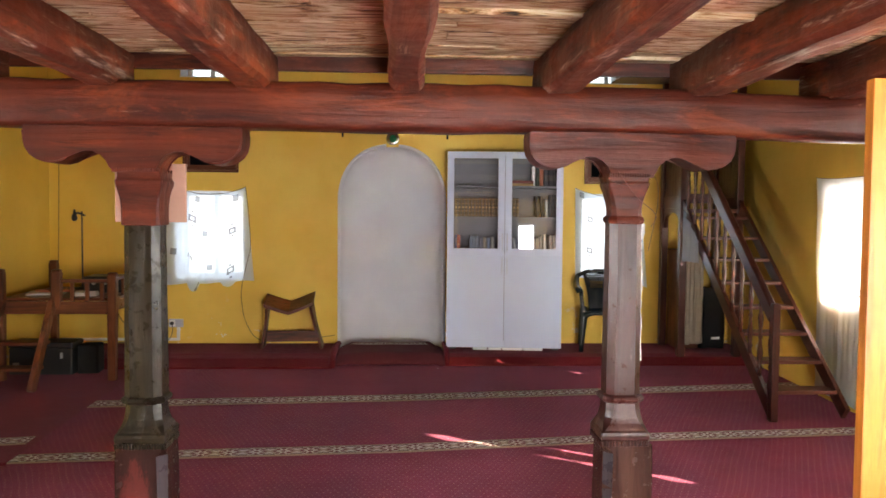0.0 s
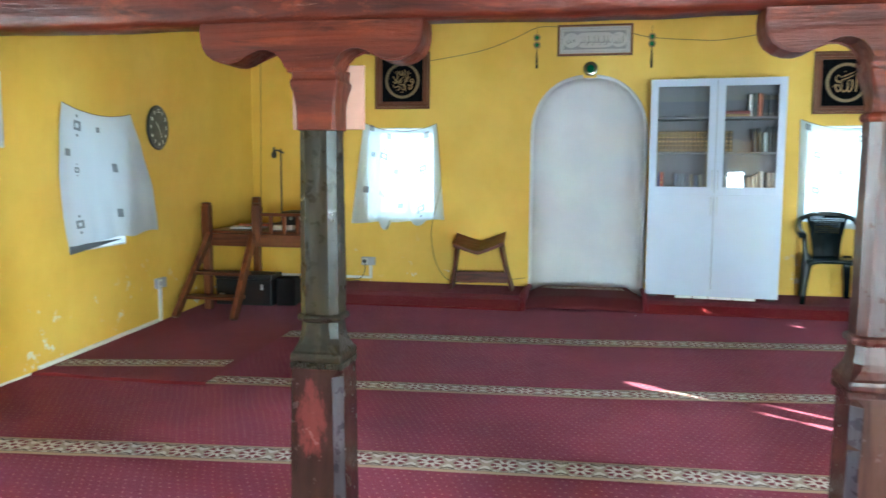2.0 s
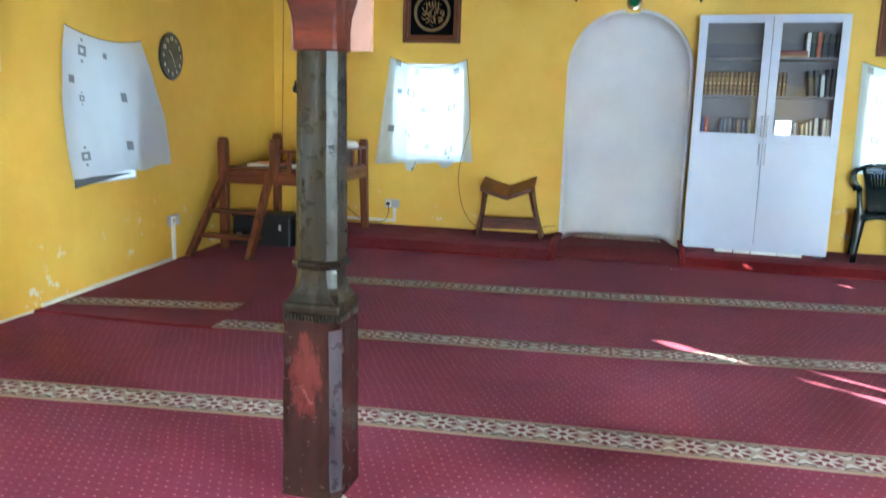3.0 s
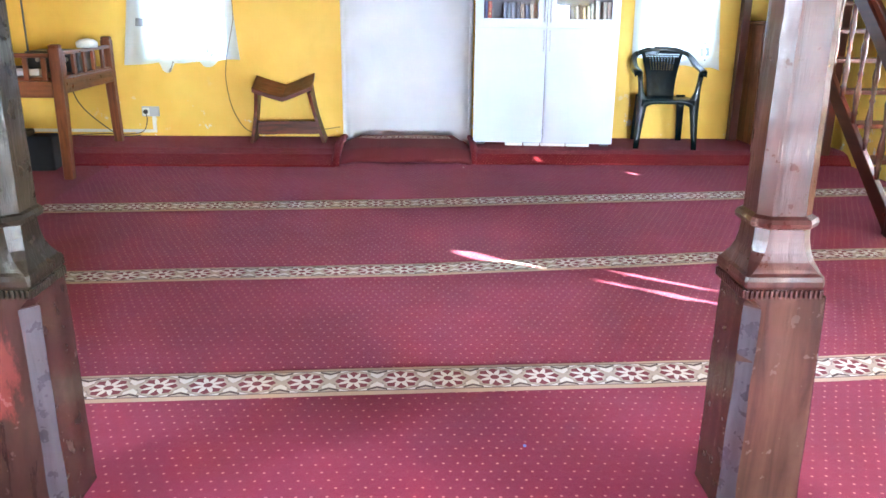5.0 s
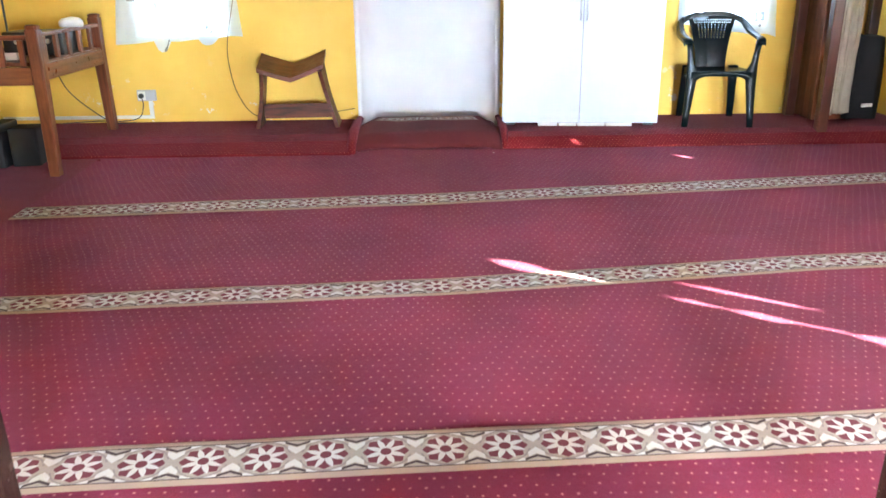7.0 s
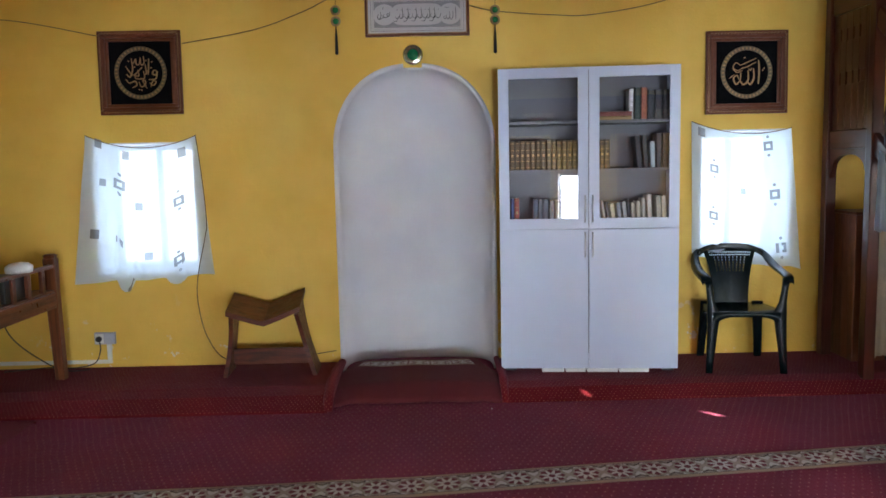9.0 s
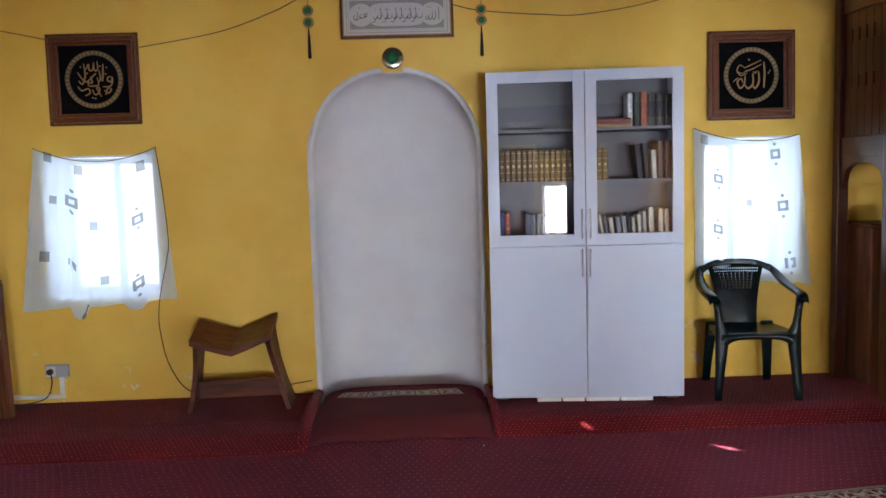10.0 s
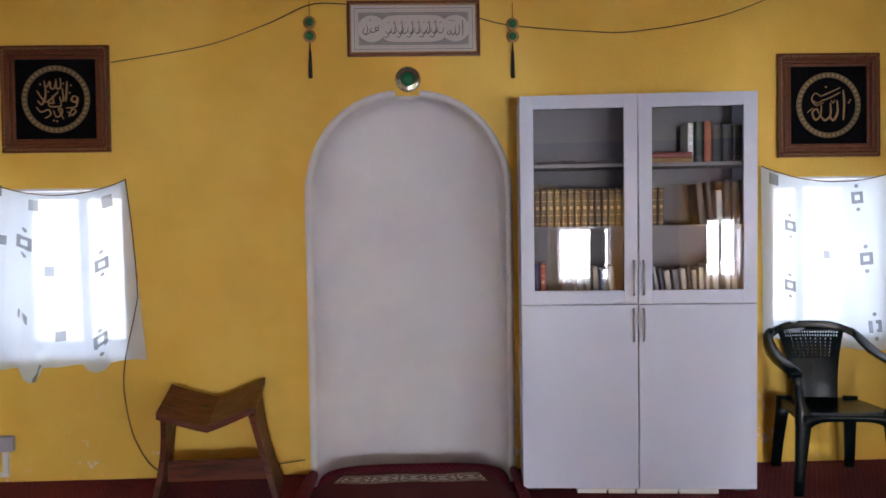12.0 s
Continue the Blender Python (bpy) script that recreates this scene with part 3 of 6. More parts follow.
JOISTS = (-3.7, -3.17, -2.63, -2.1, -1.60, -1.03, -0.43, 0.17, 0.74, 1.3, 1.86, 2.42, 2.9)
for k, jx in enumerate(JOISTS):
    bm = bmesh.new()
    rings = []
    w = 0.058 + 0.014 * random.random()
    lean = random.uniform(-0.015, 0.015)
    for i in range(60):
        y = YB + 0.01 + (3.41 - YB) * i / 59
        dx = 0.022 * noise.noise((jx * 3, y * 0.9, 2)) + lean * (y - 3)
        lo = 2.020 + 0.014 * noise.noise((jx, y * 2.1, 0)) + 0.006 * noise.noise((jx, y * 8, 3))
        hi = 2.178
        ww = w + 0.012 * noise.noise((jx, y * 3, 4)) + 0.006 * noise.noise((jx, y * 11, 4))
        x, c = jx + dx, 0.02
        n1, n2 = 0.010 * noise.noise((jx, y * 5, 8)), 0.010 * noise.noise((jx, y * 5, 12))
        rings.append([(x - ww - n1, y, 2.10), (x - ww, y, lo + c + n1), (x - ww + c, y, lo), (x + ww - c, y, lo + n2 * 0.5), (x + ww, y, lo + c), (x + ww + n2, y, 2.10), (x + ww * 0.95, y, hi), (x - ww * 0.95, y, hi)])
    loft(bm, rings)
    tagged(part("ceiling_joist", bm, RED_WOOD_Y), "rough-hewn red-brown joist with worn white paint", "joist", "joists under the gallery", "structure")

bm = bmesh.new()
y = YB
rng = random.Random(4)
while y < 3.36:
    w = rng.uniform(0.06, 0.15)
    x = XL
    while x < XR:
        ln = rng.uniform(1.2, 2.6)
        z = 2.178 + rng.uniform(0, 0.014)
        y1 = min(y + w - 0.003, 3.42)
        tilt = rng.uniform(-0.012, 0.012)
        ring0 = [(x, y, z + tilt), (x, y1, z), (x, y1, z + 0.03), (x, y, z + 0.03)]
        xe = min(x + ln, XR)
        rings = [ring0]
        for q in range(1, 7):
            xx = x + (xe - x - 0.004) * q / 6
            k1, k2 = 0.006 * noise.noise((xx * 2, y * 9, 0)), 0.006 * noise.noise((xx * 2, y * 9, 6))
            rings.append([(xx, y + k1, z + tilt + k2), (xx, y1 + k1, z + k1), (xx, y1 + k1, z + 0.03), (xx, y + k1, z + 0.03)])
        loft(bm, rings)
        x = xe + 0.001
    y += w
tagged(part("gallery_ceiling", bm, PLANK), "rough bare wooden slab planks under the gallery", "plank ceiling", kind="structure")
bm = bmesh.new()
box(bm, XL, XR, YB, 3.40, 2.225, 2.26)
tagged(part("gallery_floor", bm, PLANK), "wooden gallery floor", "gallery floor", kind="structure")
bm = bmesh.new()
box(bm, XL, XR, 3.425, 3.455, 2.128, 2.3, 0.006)
tagged(part("gallery_fascia", bm, RED_WOOD), "red-brown board along the gallery edge", "fascia board", kind="structure")


# ---- columns ----
# plinth chamfer: the sky's reflection is painted in as a paler, bluish colour
EDGE_SHEEN = wood("worn_edge_sheen", (0.030, 0.023, 0.028), (0.050, 0.042, 0.050), (0.018, 0.009, 0.009), "z", 0.3, (0.10, 0.03, 0.025), 0.6, 0.3, (0.6, 0.7))


def scuffed(material, colour, at, size):
    """Mixes a colour into the front face in one ragged patch."""
    n = Nodes("", existing=material)
    old = n.b.inputs["Base Color"].links[0].from_socket
    x, y, z = n.xyz(n.coord())
    u = n.f("DIVIDE", n.f("SUBTRACT", x, at[0]), size[0])
    w = n.f("DIVIDE", n.f("SUBTRACT", z, at[1]), size[1])
    d = n.f("ADD", n.f("MULTIPLY", u, u), n.f("MULTIPLY", w, w))
    d = n.f("ADD", d, n.f("MULTIPLY_ADD", n.noise(n.scaled(n.coord(), (1, 1, 0.35)), 38, 7, 0.75), 4.0, -2.0))
    front = n.f("LESS_THAN", y, -0.09)
    k = n.f("MULTIPLY", n.step(d, 1.1, 0.25), front)
    n.color(n.mix(n.f("MULTIPLY", k, 0.5), old, colour))
    return material


def column(cx, shaft, plinth, turn, label, slim):
    cy = BEAM_Y0 + 0.092
    col = thing("wooden_column", label, "column", (cx, cy, 0), turn, "columns under the beam")
    bm = bmesh.new()
    inner = (0.005, 0.005, 0.005, 0.030) if cx < 0 else (0.005, 0.005, 0.030, 0.005)
    small = (0.004, 0.004, 0.004, 0.006)
    loft(bm, [squared(0.104, inner, 0.0), squared(0.1025, inner, 0.02), squared(0.0995, inner, 0.4), squared(0.0965, inner, 0.595), squared(0.0965, small, 0.622)])
    bmesh.ops.subdivide_edges(bm, edges=[e for e in bm.edges if abs(e.verts[0].co.z - e.verts[1].co.z) > 0.1], cuts=3)
    rough_up(bm, 0.0025, 11, cx)
    part("plinth", bm, plinth, col, "squared plinth with chipped paint")
    side = 1 if cx < 0 else -1
    # strip over the chamfer that carries the painted sheen
    bm = bmesh.new()
    rings = []
    for i in range(15):
        z = 0.03 + 0.56 * i / 14
        h = 0.1035 - 0.007 * i / 14
        c, w = h - 0.015, 0.0165 + 0.003 * noise.noise((cx, z * 9, 3))
        rings.append([(side * (c - w), -(c + w) - 0.0028, z), (side * (c + w), -(c - w) - 0.0028, z), (side * (c + w) - side * 0.008, -(c - w), z), (side * (c - w), -(c + w) + 0.008, z)])
    loft(bm, rings)
    part("chipped_edge", bm, EDGE_SHEEN, col, "glossy chamfer with sky sheen put into its paler colour")
    bm = bmesh.new()
    for i in range(16):
        for s in (-1, 1):
            u = -0.091 + 0.182 * i / 15
            box(bm, u - 0.0038, u + 0.0038, s * 0.0945 - 0.006, s * 0.0945 + 0.006, 0.618, 0.640, 0.002)
            box(bm, s * 0.0945 - 0.006, s * 0.0945 + 0.006, u - 0.0038, u + 0.0038, 0.618, 0.640, 0.002)
    part("dentil_band", bm, shaft, col)
    bm = bmesh.new()
    loft(bm, [octo(0.088, 0.006, 0.616), octo(0.094, 0.004, 0.640), octo(0.0985, 0.004, 0.648), octo(0.0995, 0.006, 0.662), octo(0.0975, 0.008, 0.674), octo(0.091, 0.009, 0.681),
              octo(0.088, 0.014, 0.690), octo(0.081, 0.020, 0.706), octo(0.075, 0.024, 0.728), octo(0.071, 0.026, 0.755), octo(0.069, 0.027, 0.79)])
    part("base_moulding", bm, shaft, col)
    bm = bmesh.new()
    loft(bm, [octo(0.068, 0.028, 0.785), octo(0.083, 0.034, 0.792), octo(0.086, 0.035, 0.803), octo(0.082, 0.034, 0.813), octo(0.068, 0.028, 0.82)])
    part("lower_ring", bm, shaft, col)
    bm = bmesh.new()
    thick = 1.05 if slim else 1.11
    rings = [octo(0.066 * thick, 0.0275, 0.79)]
    for i in range(1, 14):
        k = i / 14
        rings.append(octo((0.066 - 0.004 * k) * thick, 0.0275, 0.79 + 0.70 * k))
    loft(bm, rings + [octo(0.062 * thick, 0.0265, 1.52)])
    rough_up(bm, 0.0022, 14, cx)
    part("shaft", bm, shaft, col)
    bm = bmesh.new()
    if slim:
        loft(bm, [octo(0.063, 0.024, 1.51), octo(0.071, 0.028, 1.516), octo(0.074, 0.028, 1.526), octo(0.071, 0.028, 1.536), octo(0.062, 0.020, 1.543), octo(0.061, 0.016, 1.57), octo(0.064, 0.012, 1.60),
                  octo(0.071, 0.008, 1.632), octo(0.076, 0.006, 1.648), octo(0.080, 0.005, 1.66), octo(0.082, 0.005, 1.672), octo(0.079, 0.005, 1.68), octo(0.082, 0.005, 1.70)])
    else:
        loft(bm, [octo(0.066, 0.022, 1.488), octo(0.074, 0.012, 1.492), octo(0.073, 0.010, 1.515), octo(0.073, 0.008, 1.56), octo(0.076, 0.006, 1.60),
                  octo(0.083, 0.005, 1.632), octo(0.088, 0.005, 1.648), octo(0.089, 0.005, 1.664), octo(0.084, 0.005, 1.672), octo(0.082, 0.005, 1.682), octo(0.084, 0.005, 1.70)])
    rough_up(bm, 0.002, 12, cx)
    part("capital", bm, RED_WOOD, col, "red-brown capital")
    bm = bmesh.new()
    for i in range(17):
        u = -0.078 + 0.156 * i / 16
        box(bm, u - 0.0034, u + 0.0034, -0.089, -0.081, 1.695, 1.711, 0.002)
        box(bm, u - 0.0034, u + 0.0034, 0.081, 0.089, 1.695, 1.711, 0.002)
    part("capital_beading", bm, RED_WOOD, col)
    right = [(0.083, 1.695), (0.085, 1.715), (0.098, 1.742), (0.122, 1.766), (0.156, 1.780), (0.186, 1.780), (0.214, 1.770), (0.240, 1.752), (0.268, 1.736),
             (0.300, 1.728), (0.334, 1.730), (0.366, 1.741), (0.392, 1.760), (0.408, 1.785), (0.415, 1.815), (0.416, 1.845), (0.414, 1.872)]
    outline = [(x, z) for x, z in right] + [(-x, z) for x, z in reversed(right)]
    bm = bmesh.new()
    extrude(bm, outline, -0.082, 0.082)
    bmesh.ops.bevel(bm, geom=[e for e in bm.edges if abs(e.verts[0].co.y - e.verts[1].co.y) < 0.01], offset=0.006, segments=2, affect="EDGES")
    bracket = part("bracket", bm, RED_WOOD, col, "scroll-cut red-brown bracket under the beam")
    bracket.location.x = -0.02 if cx < 0 else 0
    for ob in col.children:
        if cx > 0 and ob.name.split(".")[0] not in ("plinth", "chipped_edge", "bracket"):
            ob.location.x = -0.014
    return col


column(-1.462, DARK_SHAFT, scuffed(wood("scuffed_plinth_paint", (0.030, 0.013, 0.010), (0.048, 0.021, 0.017), (0.014, 0.006, 0.004), "z", 0.22, (0.10, 0.05, 0.045), 0.35, 0.3, (0.66, 0.74)), (0.15, 0.028, 0.026), (-0.02, 0.43), (0.065, 0.15)), 0,
       "carved wooden column with a glossy dark worn shaft and red-brown bracket", False)
column(0.466, PALE_SHAFT, wood("brown_plinth_paint", (0.05, 0.022, 0.015), (0.075, 0.034, 0.024), (0.025, 0.011, 0.008), "z", 0.22, (0.2, 0.14, 0.11), 0.8, 0.3, (0.64, 0.74)), 0,
       "carved wooden column with a worn reddish shaft and red-brown bracket", True)

SKY = (0.72, 0.86, 1.0)


def opening_light(a0, a1, z0, z1, side, power):
    a, z = (a0 + a1) / 2, (z0 + z1) / 2
    o = T - 0.06
    eye, to = {"n": ((a, W + o, z), (a, 0, z)), "w": ((XL - o, a, z), (0, a, z)), "e": ((XR + o, a, z), (0, a, z)), "s": ((a, YB - o, z), (a, 9, z))}[side]
    lamp("sky_light", "AREA", look(eye, to), power * (a1 - a0) * (z1 - z0), SKY, size=a1 - a0 - 0.02, size_y=z1 - z0 - 0.02)


opening_light(*WIN_L, "n", 2.2)
opening_light(*WIN_R, "n", 2.2)
opening_light(*SIDE_R1, "e", 4)
opening_light(*SIDE_R2, "e", 16)
opening_light(*SIDE_R3, "e", 34)
opening_light(*BACK_1, "s", 30)
opening_light(*BACK_2, "s", 30)
opening_light(1.2, 2.0, 0.85, 1.75, "w", 26)
opening_light(*SIDE_L, "w", 1.2)
# ---- windows ----
FRAME_PAINT = plain("white_window_paint", (0.7, 0.7, 0.7), 0.45, 0, 0.08)


def window(name, a0, a1, z0, z1, side, panes=2, label="white painted wooden window with plain panes"):
    """A framed window in the opening from a0 to a1; side: n, w, e or s."""
    depth = T - 0.10
    where = {"n": (0, W + depth, 0, 0), "w": (XL - depth, 0, 0, 90), "e": (XR + depth, 0, 0, -90), "s": (0, YB - depth, 0, 180)}[side]
    win = thing(name, label, "window", kind="structure")
    win.matrix_basis = pose(where[0], where[1], 0, 0, 0, where[3])
    if side == "e":
        a0, a1 = -a1, -a0
    if side == "s":
        a0, a1 = -a1, -a0
    f = 0.05
    bm = bmesh.new()
    box(bm, a0, a0 + f, -0.03, 0.03, z0, z1, 0.005)
    box(bm, a1 - f, a1, -0.03, 0.03, z0, z1, 0.005)
    box(bm, a0 + f, a1 - f, -0.03, 0.03, z0, z0 + f, 0.005)
    box(bm, a0 + f, a1 - f, -0.03, 0.03, z1 - f, z1, 0.005)
    for i in range(1, panes):
        x = a0 + (a1 - a0) * i / panes
        box(bm, x - 0.022, x + 0.022, -0.025, 0.025, z0 + f, z1 - f, 0.004)
    part("window_frame", bm, FRAME_PAINT, win)
    for i in range(panes):
        x0, x1 = a0 + (a1 - a0) * i / panes + 0.03, a0 + (a1 - a0) * (i + 1) / panes - 0.03
        bm = bmesh.new()
        box(bm, x0, x1, -0.003, 0.003, z0 + 0.04, z1 - 0.04)
        pane = part("pane", bm, GLASS, win)
        pane.visible_shadow = False
    bm = bmesh.new()
    s = 0.012
    box(bm, a0, a0 + s, -depth + 0.004, -0.032, z0 + s, z1 - s)
    box(bm, a1 - s, a1, -depth + 0.004, -0.032, z0 + s, z1 - s)
    box(bm, a0, a1, -depth + 0.004, -0.032, z1 - s, z1)
    box(bm, a0, a1, -depth + 0.004, -0.032, z0, z0 + s)
    part("reveal_lining", bm, WHITE, win)
    return win


window("window_1", *WIN_L, "n")
window("window_2", *WIN_R, "n")
window("window_3", *HI_L, "n")
window("window_4", *HI_R, "n")
window("window_5", *SIDE_L, "w")
window("window_6", *SIDE_R1, "e", 1)
window("window_7", *SIDE_R2, "e")
# out of view, added so that light reaches the near end of the room
window("unseen_window_8", *SIDE_R3, "e")
window("window_9", *BACK_1, "s", 1)
window("window_10", *BACK_2, "s")
# likewise out of view, added to light the near end from the left
window("unseen_window_11", 1.2, 2.0, 0.85, 1.75, "w")


door = thing("door_1", "closed brown plank door in the back wall", "door", kind="structure")
for i in range(6):
    x = DOOR[0] + 0.01 + 0.15 * i
    block("plank", (x, min(x + 0.147, DOOR[1] - 0.005), YB - 0.14, YB - 0.10, 0.01, DOOR[3] - 0.005), BROWN_WOOD, door, "", 0.003)
block("door_handle", (DOOR[0] + 0.06, DOOR[0] + 0.08, YB - 0.098, YB - 0.06, 0.95, 1.08), STEEL, door, "", 0.004)


# ---- curtains ----
def curtain(name, label, at, corners, sag, folds, depth, seed, prints=(), holes=(), hem=0.02, bulge=0.0, step=0.02, drops=(), fabric=None):
    """A thin cloth on a string. corners: top left, top right, bottom right, bottom left as (a, z) seen from inside; at: pose of the wall's face."""
    cur = thing(name, label, "curtain", group="curtains")
    cur.matrix_basis = at
    tl, tr, br, bl = corners

    def surface(u, v):
        ta, tz = tl[0] + (tr[0] - tl[0]) * u, tl[1] + (tr[1] - tl[1]) * u - sag * 4 * u * (1 - u)
        ba, bz = bl[0] + (br[0] - bl[0]) * u, bl[1] + (br[1] - bl[1]) * u
        bz += hem * noise.noise((u * 5, seed, 0))
        for du, dw, dz in drops:
            bz -= dz * max(0, 1 - abs(u - du) / dw) ** 0.3 if abs(u - du) < dw else 0
        a, z = ta + (ba - ta) * v, tz + (bz - tz) * v
        a += bulge * math.sin(math.pi * v * 0.9) * (u - 0.5) * 2
        w = noise.noise((u * folds, v * 0.7, seed)) * 0.7 + 0.4 * noise.noise((u * folds * 2.3, v * 1.2, seed + 5))
        y = -depth + 0.03 * w * (0.35 + 0.65 * v) + 0.012 * noise.noise((u * 3, v * 4, seed + 9))
        return Vector((a, min(y, -0.012), z))

    nu = max(12, int(abs(tr[0] - tl[0]) / step))
    nv = max(12, int(abs(tl[1] - bl[1]) / step))
    bm = bmesh.new()
    grid = [[bm.verts.new(surface(i / nu, j / nv)) for i in range(nu + 1)] for j in range(nv + 1)]
    for a, b in zip(grid, grid[1:]):
        for i in range(nu):
            c = (a[i].co + b[i + 1].co) / 2
            if any(abs(c.x - ha) / wa + (abs(c.z - hz) / wz) ** 2 < 1 for ha, hz, wa, wz in holes):
                continue
            bm.faces.new((a[i], a[i + 1], b[i + 1], b[i]))
    part("cloth", bm, fabric or SHEER, cur, smooth=True)
    bm = bmesh.new()
    tube(bm, [surface(i / 24, 0.0) + Vector((0, -0.004, 0)) for i in range(25)], 0.0028, 5)
    part("curtain_string", bm, BRONZE, cur)
    for u, v, kind, size in prints:
        bm = bmesh.new()

        def patch(u0, u1, v0, v1):
            vs = [bm.verts.new(surface(u + uu, v + vv) + Vector((0, -0.003, 0))) for uu, vv in ((u0, v0), (u1, v0), (u1, v1), (u0, v1))]
            bm.faces.new(vs)

        su, sv = size / abs(tr[0] - tl[0]), size / abs(tl[1] - bl[1])
        if kind == "ring":
            t = 0.28
            patch(-su, su, -sv, -sv * (1 - 2 * t))
            patch(-su, su, sv * (1 - 2 * t), sv)
            patch(-su, -su * (1 - 2 * t), -sv, sv)
            patch(su * (1 - 2 * t), su, -sv, sv)
            for s in (-1, 1):
                vs = [bm.verts.new(surface(u + 0.35 * su * math.cos(k), v + s * sv * 2.0 + 0.35 * sv * math.sin(k)) + Vector((0, -0.003, 0))) for k in (i * math.pi / 4 for i in range(8))]
                bm.faces.new(vs)
        elif kind == "dot":
            vs = [bm.verts.new(surface(u + 0.4 * su * math.cos(k), v + 0.4 * sv * math.sin(k)) + Vector((0, -0.003, 0))) for k in (i * math.pi / 4 for i in range(8))]
            bm.faces.new(vs)
        else:
            patch(-su * 0.8, su * 0.8, -sv, sv)
        part("print", bm, PRINT, cur)
    return cur


NORTH = pose(0, W, 0)
WEST = pose(XL, 0, 0, 0, 0, 90)
EAST = pose(XR, 0, 0, 0, 0, -90)
curtain("window_curtain", "white sheer curtain with grey squares, sagging over a sunlit window", NORTH, [(-2.81, 1.80), (-2.055, 1.785), (-1.97, 0.82), (-2.945, 0.77)], 0.085, 9, 0.035, 2.0,
        [(0.12, 0.02, "square", 0.03), (0.36, 0.06, "square", 0.03), (0.86, 0.08, "square", 0.035), (0.31, 0.27, "ring", 0.035), (0.17, 0.28, "square", 0.026), (0.47, 0.44, "square", 0.03),
         (0.80, 0.42, "ring", 0.033), (0.12, 0.65, "square", 0.034), (0.31, 0.68, "square", 0.024), (0.53, 0.82, "square", 0.03), (0.76, 0.84, "ring", 0.034), (0.40, 0.99, "dot", 0.05)], drops=((0.36, 0.055, 0.09), (0.72, 0.07, 0.05)))
curtain("window_curtain", "white sheer curtain with grey squares and dots on a sunlit window", NORTH, [(1.365, 1.81), (2.06, 1.755), (2.15, 0.765), (1.38, 0.865)], 0.06, 6, 0.035, 5.0,
        [(0.76, 0.10, "ring", 0.032), (0.22, 0.30, "ring", 0.03), (0.80, 0.46, "ring", 0.034), (0.20, 0.66, "ring", 0.03), (0.83, 0.86, "ring", 0.034), (0.5, 0.44, "square", 0.022), (0.10, 0.05, "square", 0.03)])
curtain("window_curtain", "white curtain with grey squares hung flat over a shaded window", WEST, [(5.30, 1.78), (6.10, 1.745), (6.42, 0.83), (5.33, 0.80)], 0.05, 5, 0.035, 8.0,
        [(0.20, 0.12, "ring", 0.035), (0.45, 0.12, "square", 0.02), (0.17, 0.45, "ring", 0.02), (0.60, 0.42, "square", 0.035), (0.08, 0.33, "square", 0.025), (0.13, 0.85, "ring", 0.03), (0.58, 0.80, "square", 0.035)], bulge=0.07, fabric=SATIN)
hem = thing("cloth_strip", "dark grey lining strip showing below the shaded curtain", "curtain lining")
bm = bmesh.new()
loft(bm, [[(XL + 0.018, y, 0.735 + 0.1 * (y - 5.34)), (XL + 0.018, y, 0.80), (XL + 0.012, y, 0.80), (XL + 0.012, y, 0.735 + 0.1 * (y - 5.34))] for y in (5.35, 5.5, 5.65, 5.8, 5.95)])
part("strip", bm, plain("grey_lining", (0.10, 0.11, 0.13), 0.8), hem)
curtain("window_curtain", "long white sheer curtain glowing in the sun beside the stairs", EAST, [(-6.56, 1.86), (-5.66, 1.86), (-5.80, 0.06), (-6.50, 0.10)], 0.02, 7, 0.05, 11.0,
        [(0.7, 0.2, "ring", 0.03), (0.8, 0.5, "ring", 0.03), (0.3, 0.35, "ring", 0.03)], holes=[(-6.18, 1.035, 0.030, 0.045), (-6.07, 1.43, 0.014, 0.03)], step=0.012, fabric=CURTAIN_DENSE)
curtain("window_curtain", "white sheer curtain with narrow sunlit gaps", EAST, [(-3.95, 2.12), (-2.98, 2.12), (-2.98, 0.74), (-3.95, 0.74)], 0.01, 7, 0.03, 14.0, [],
        holes=[(-3.400, 1.675, 0.050, 0.085), (-3.392, 1.565, 0.014, 0.06), (-3.405, 1.20, 0.034, 0.055), (-3.41, 1.11, 0.013, 0.06), (-3.395, 0.995, 0.044, 0.065), (-3.414, 1.31, 0.012, 0.06), (-3.615, 1.19, 0.018, 0.13)], step=0.010, fabric=CURTAIN_DENSE)


# ---- cabinet with books ----
CAB = pose(0.0, 8.0, PT + 0.004, 0, 0, -5.2)
cab = thing("bookcase", "tall white laminate bookcase with glazed doors over plain doors", "bookcase")
cab.matrix_basis = CAB
CW, CH, CD, CM = 1.150, 1.982, 0.36, 0.950
FEET = 0.022
bm = bmesh.new()
box(bm, 0, 0.018, 0.02, CD, FEET, CH, 0.001)
box(bm, CW - 0.018, CW, 0.02, CD, FEET, CH, 0.001)
box(bm, 0.018, CW - 0.018, 0.02, CD, CH - 0.018, CH, 0.001)
box(bm, 0.018, CW - 0.018, 0.02, CD, FEET, FEET + 0.018, 0.001)
box(bm, 0.018, CW - 0.018, 0.03, CD - 0.004, CM - 0.009, CM + 0.009, 0.001)
part("body", bm, LAMINATE, cab)
# back, divider and shelves carry the inside shade in their colour
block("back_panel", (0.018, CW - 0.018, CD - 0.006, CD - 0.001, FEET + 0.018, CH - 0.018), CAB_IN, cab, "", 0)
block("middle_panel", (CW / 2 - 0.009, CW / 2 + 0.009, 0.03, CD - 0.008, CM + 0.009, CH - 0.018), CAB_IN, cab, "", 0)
SHELVES = (CM + 0.009, 1.335, 1.645)
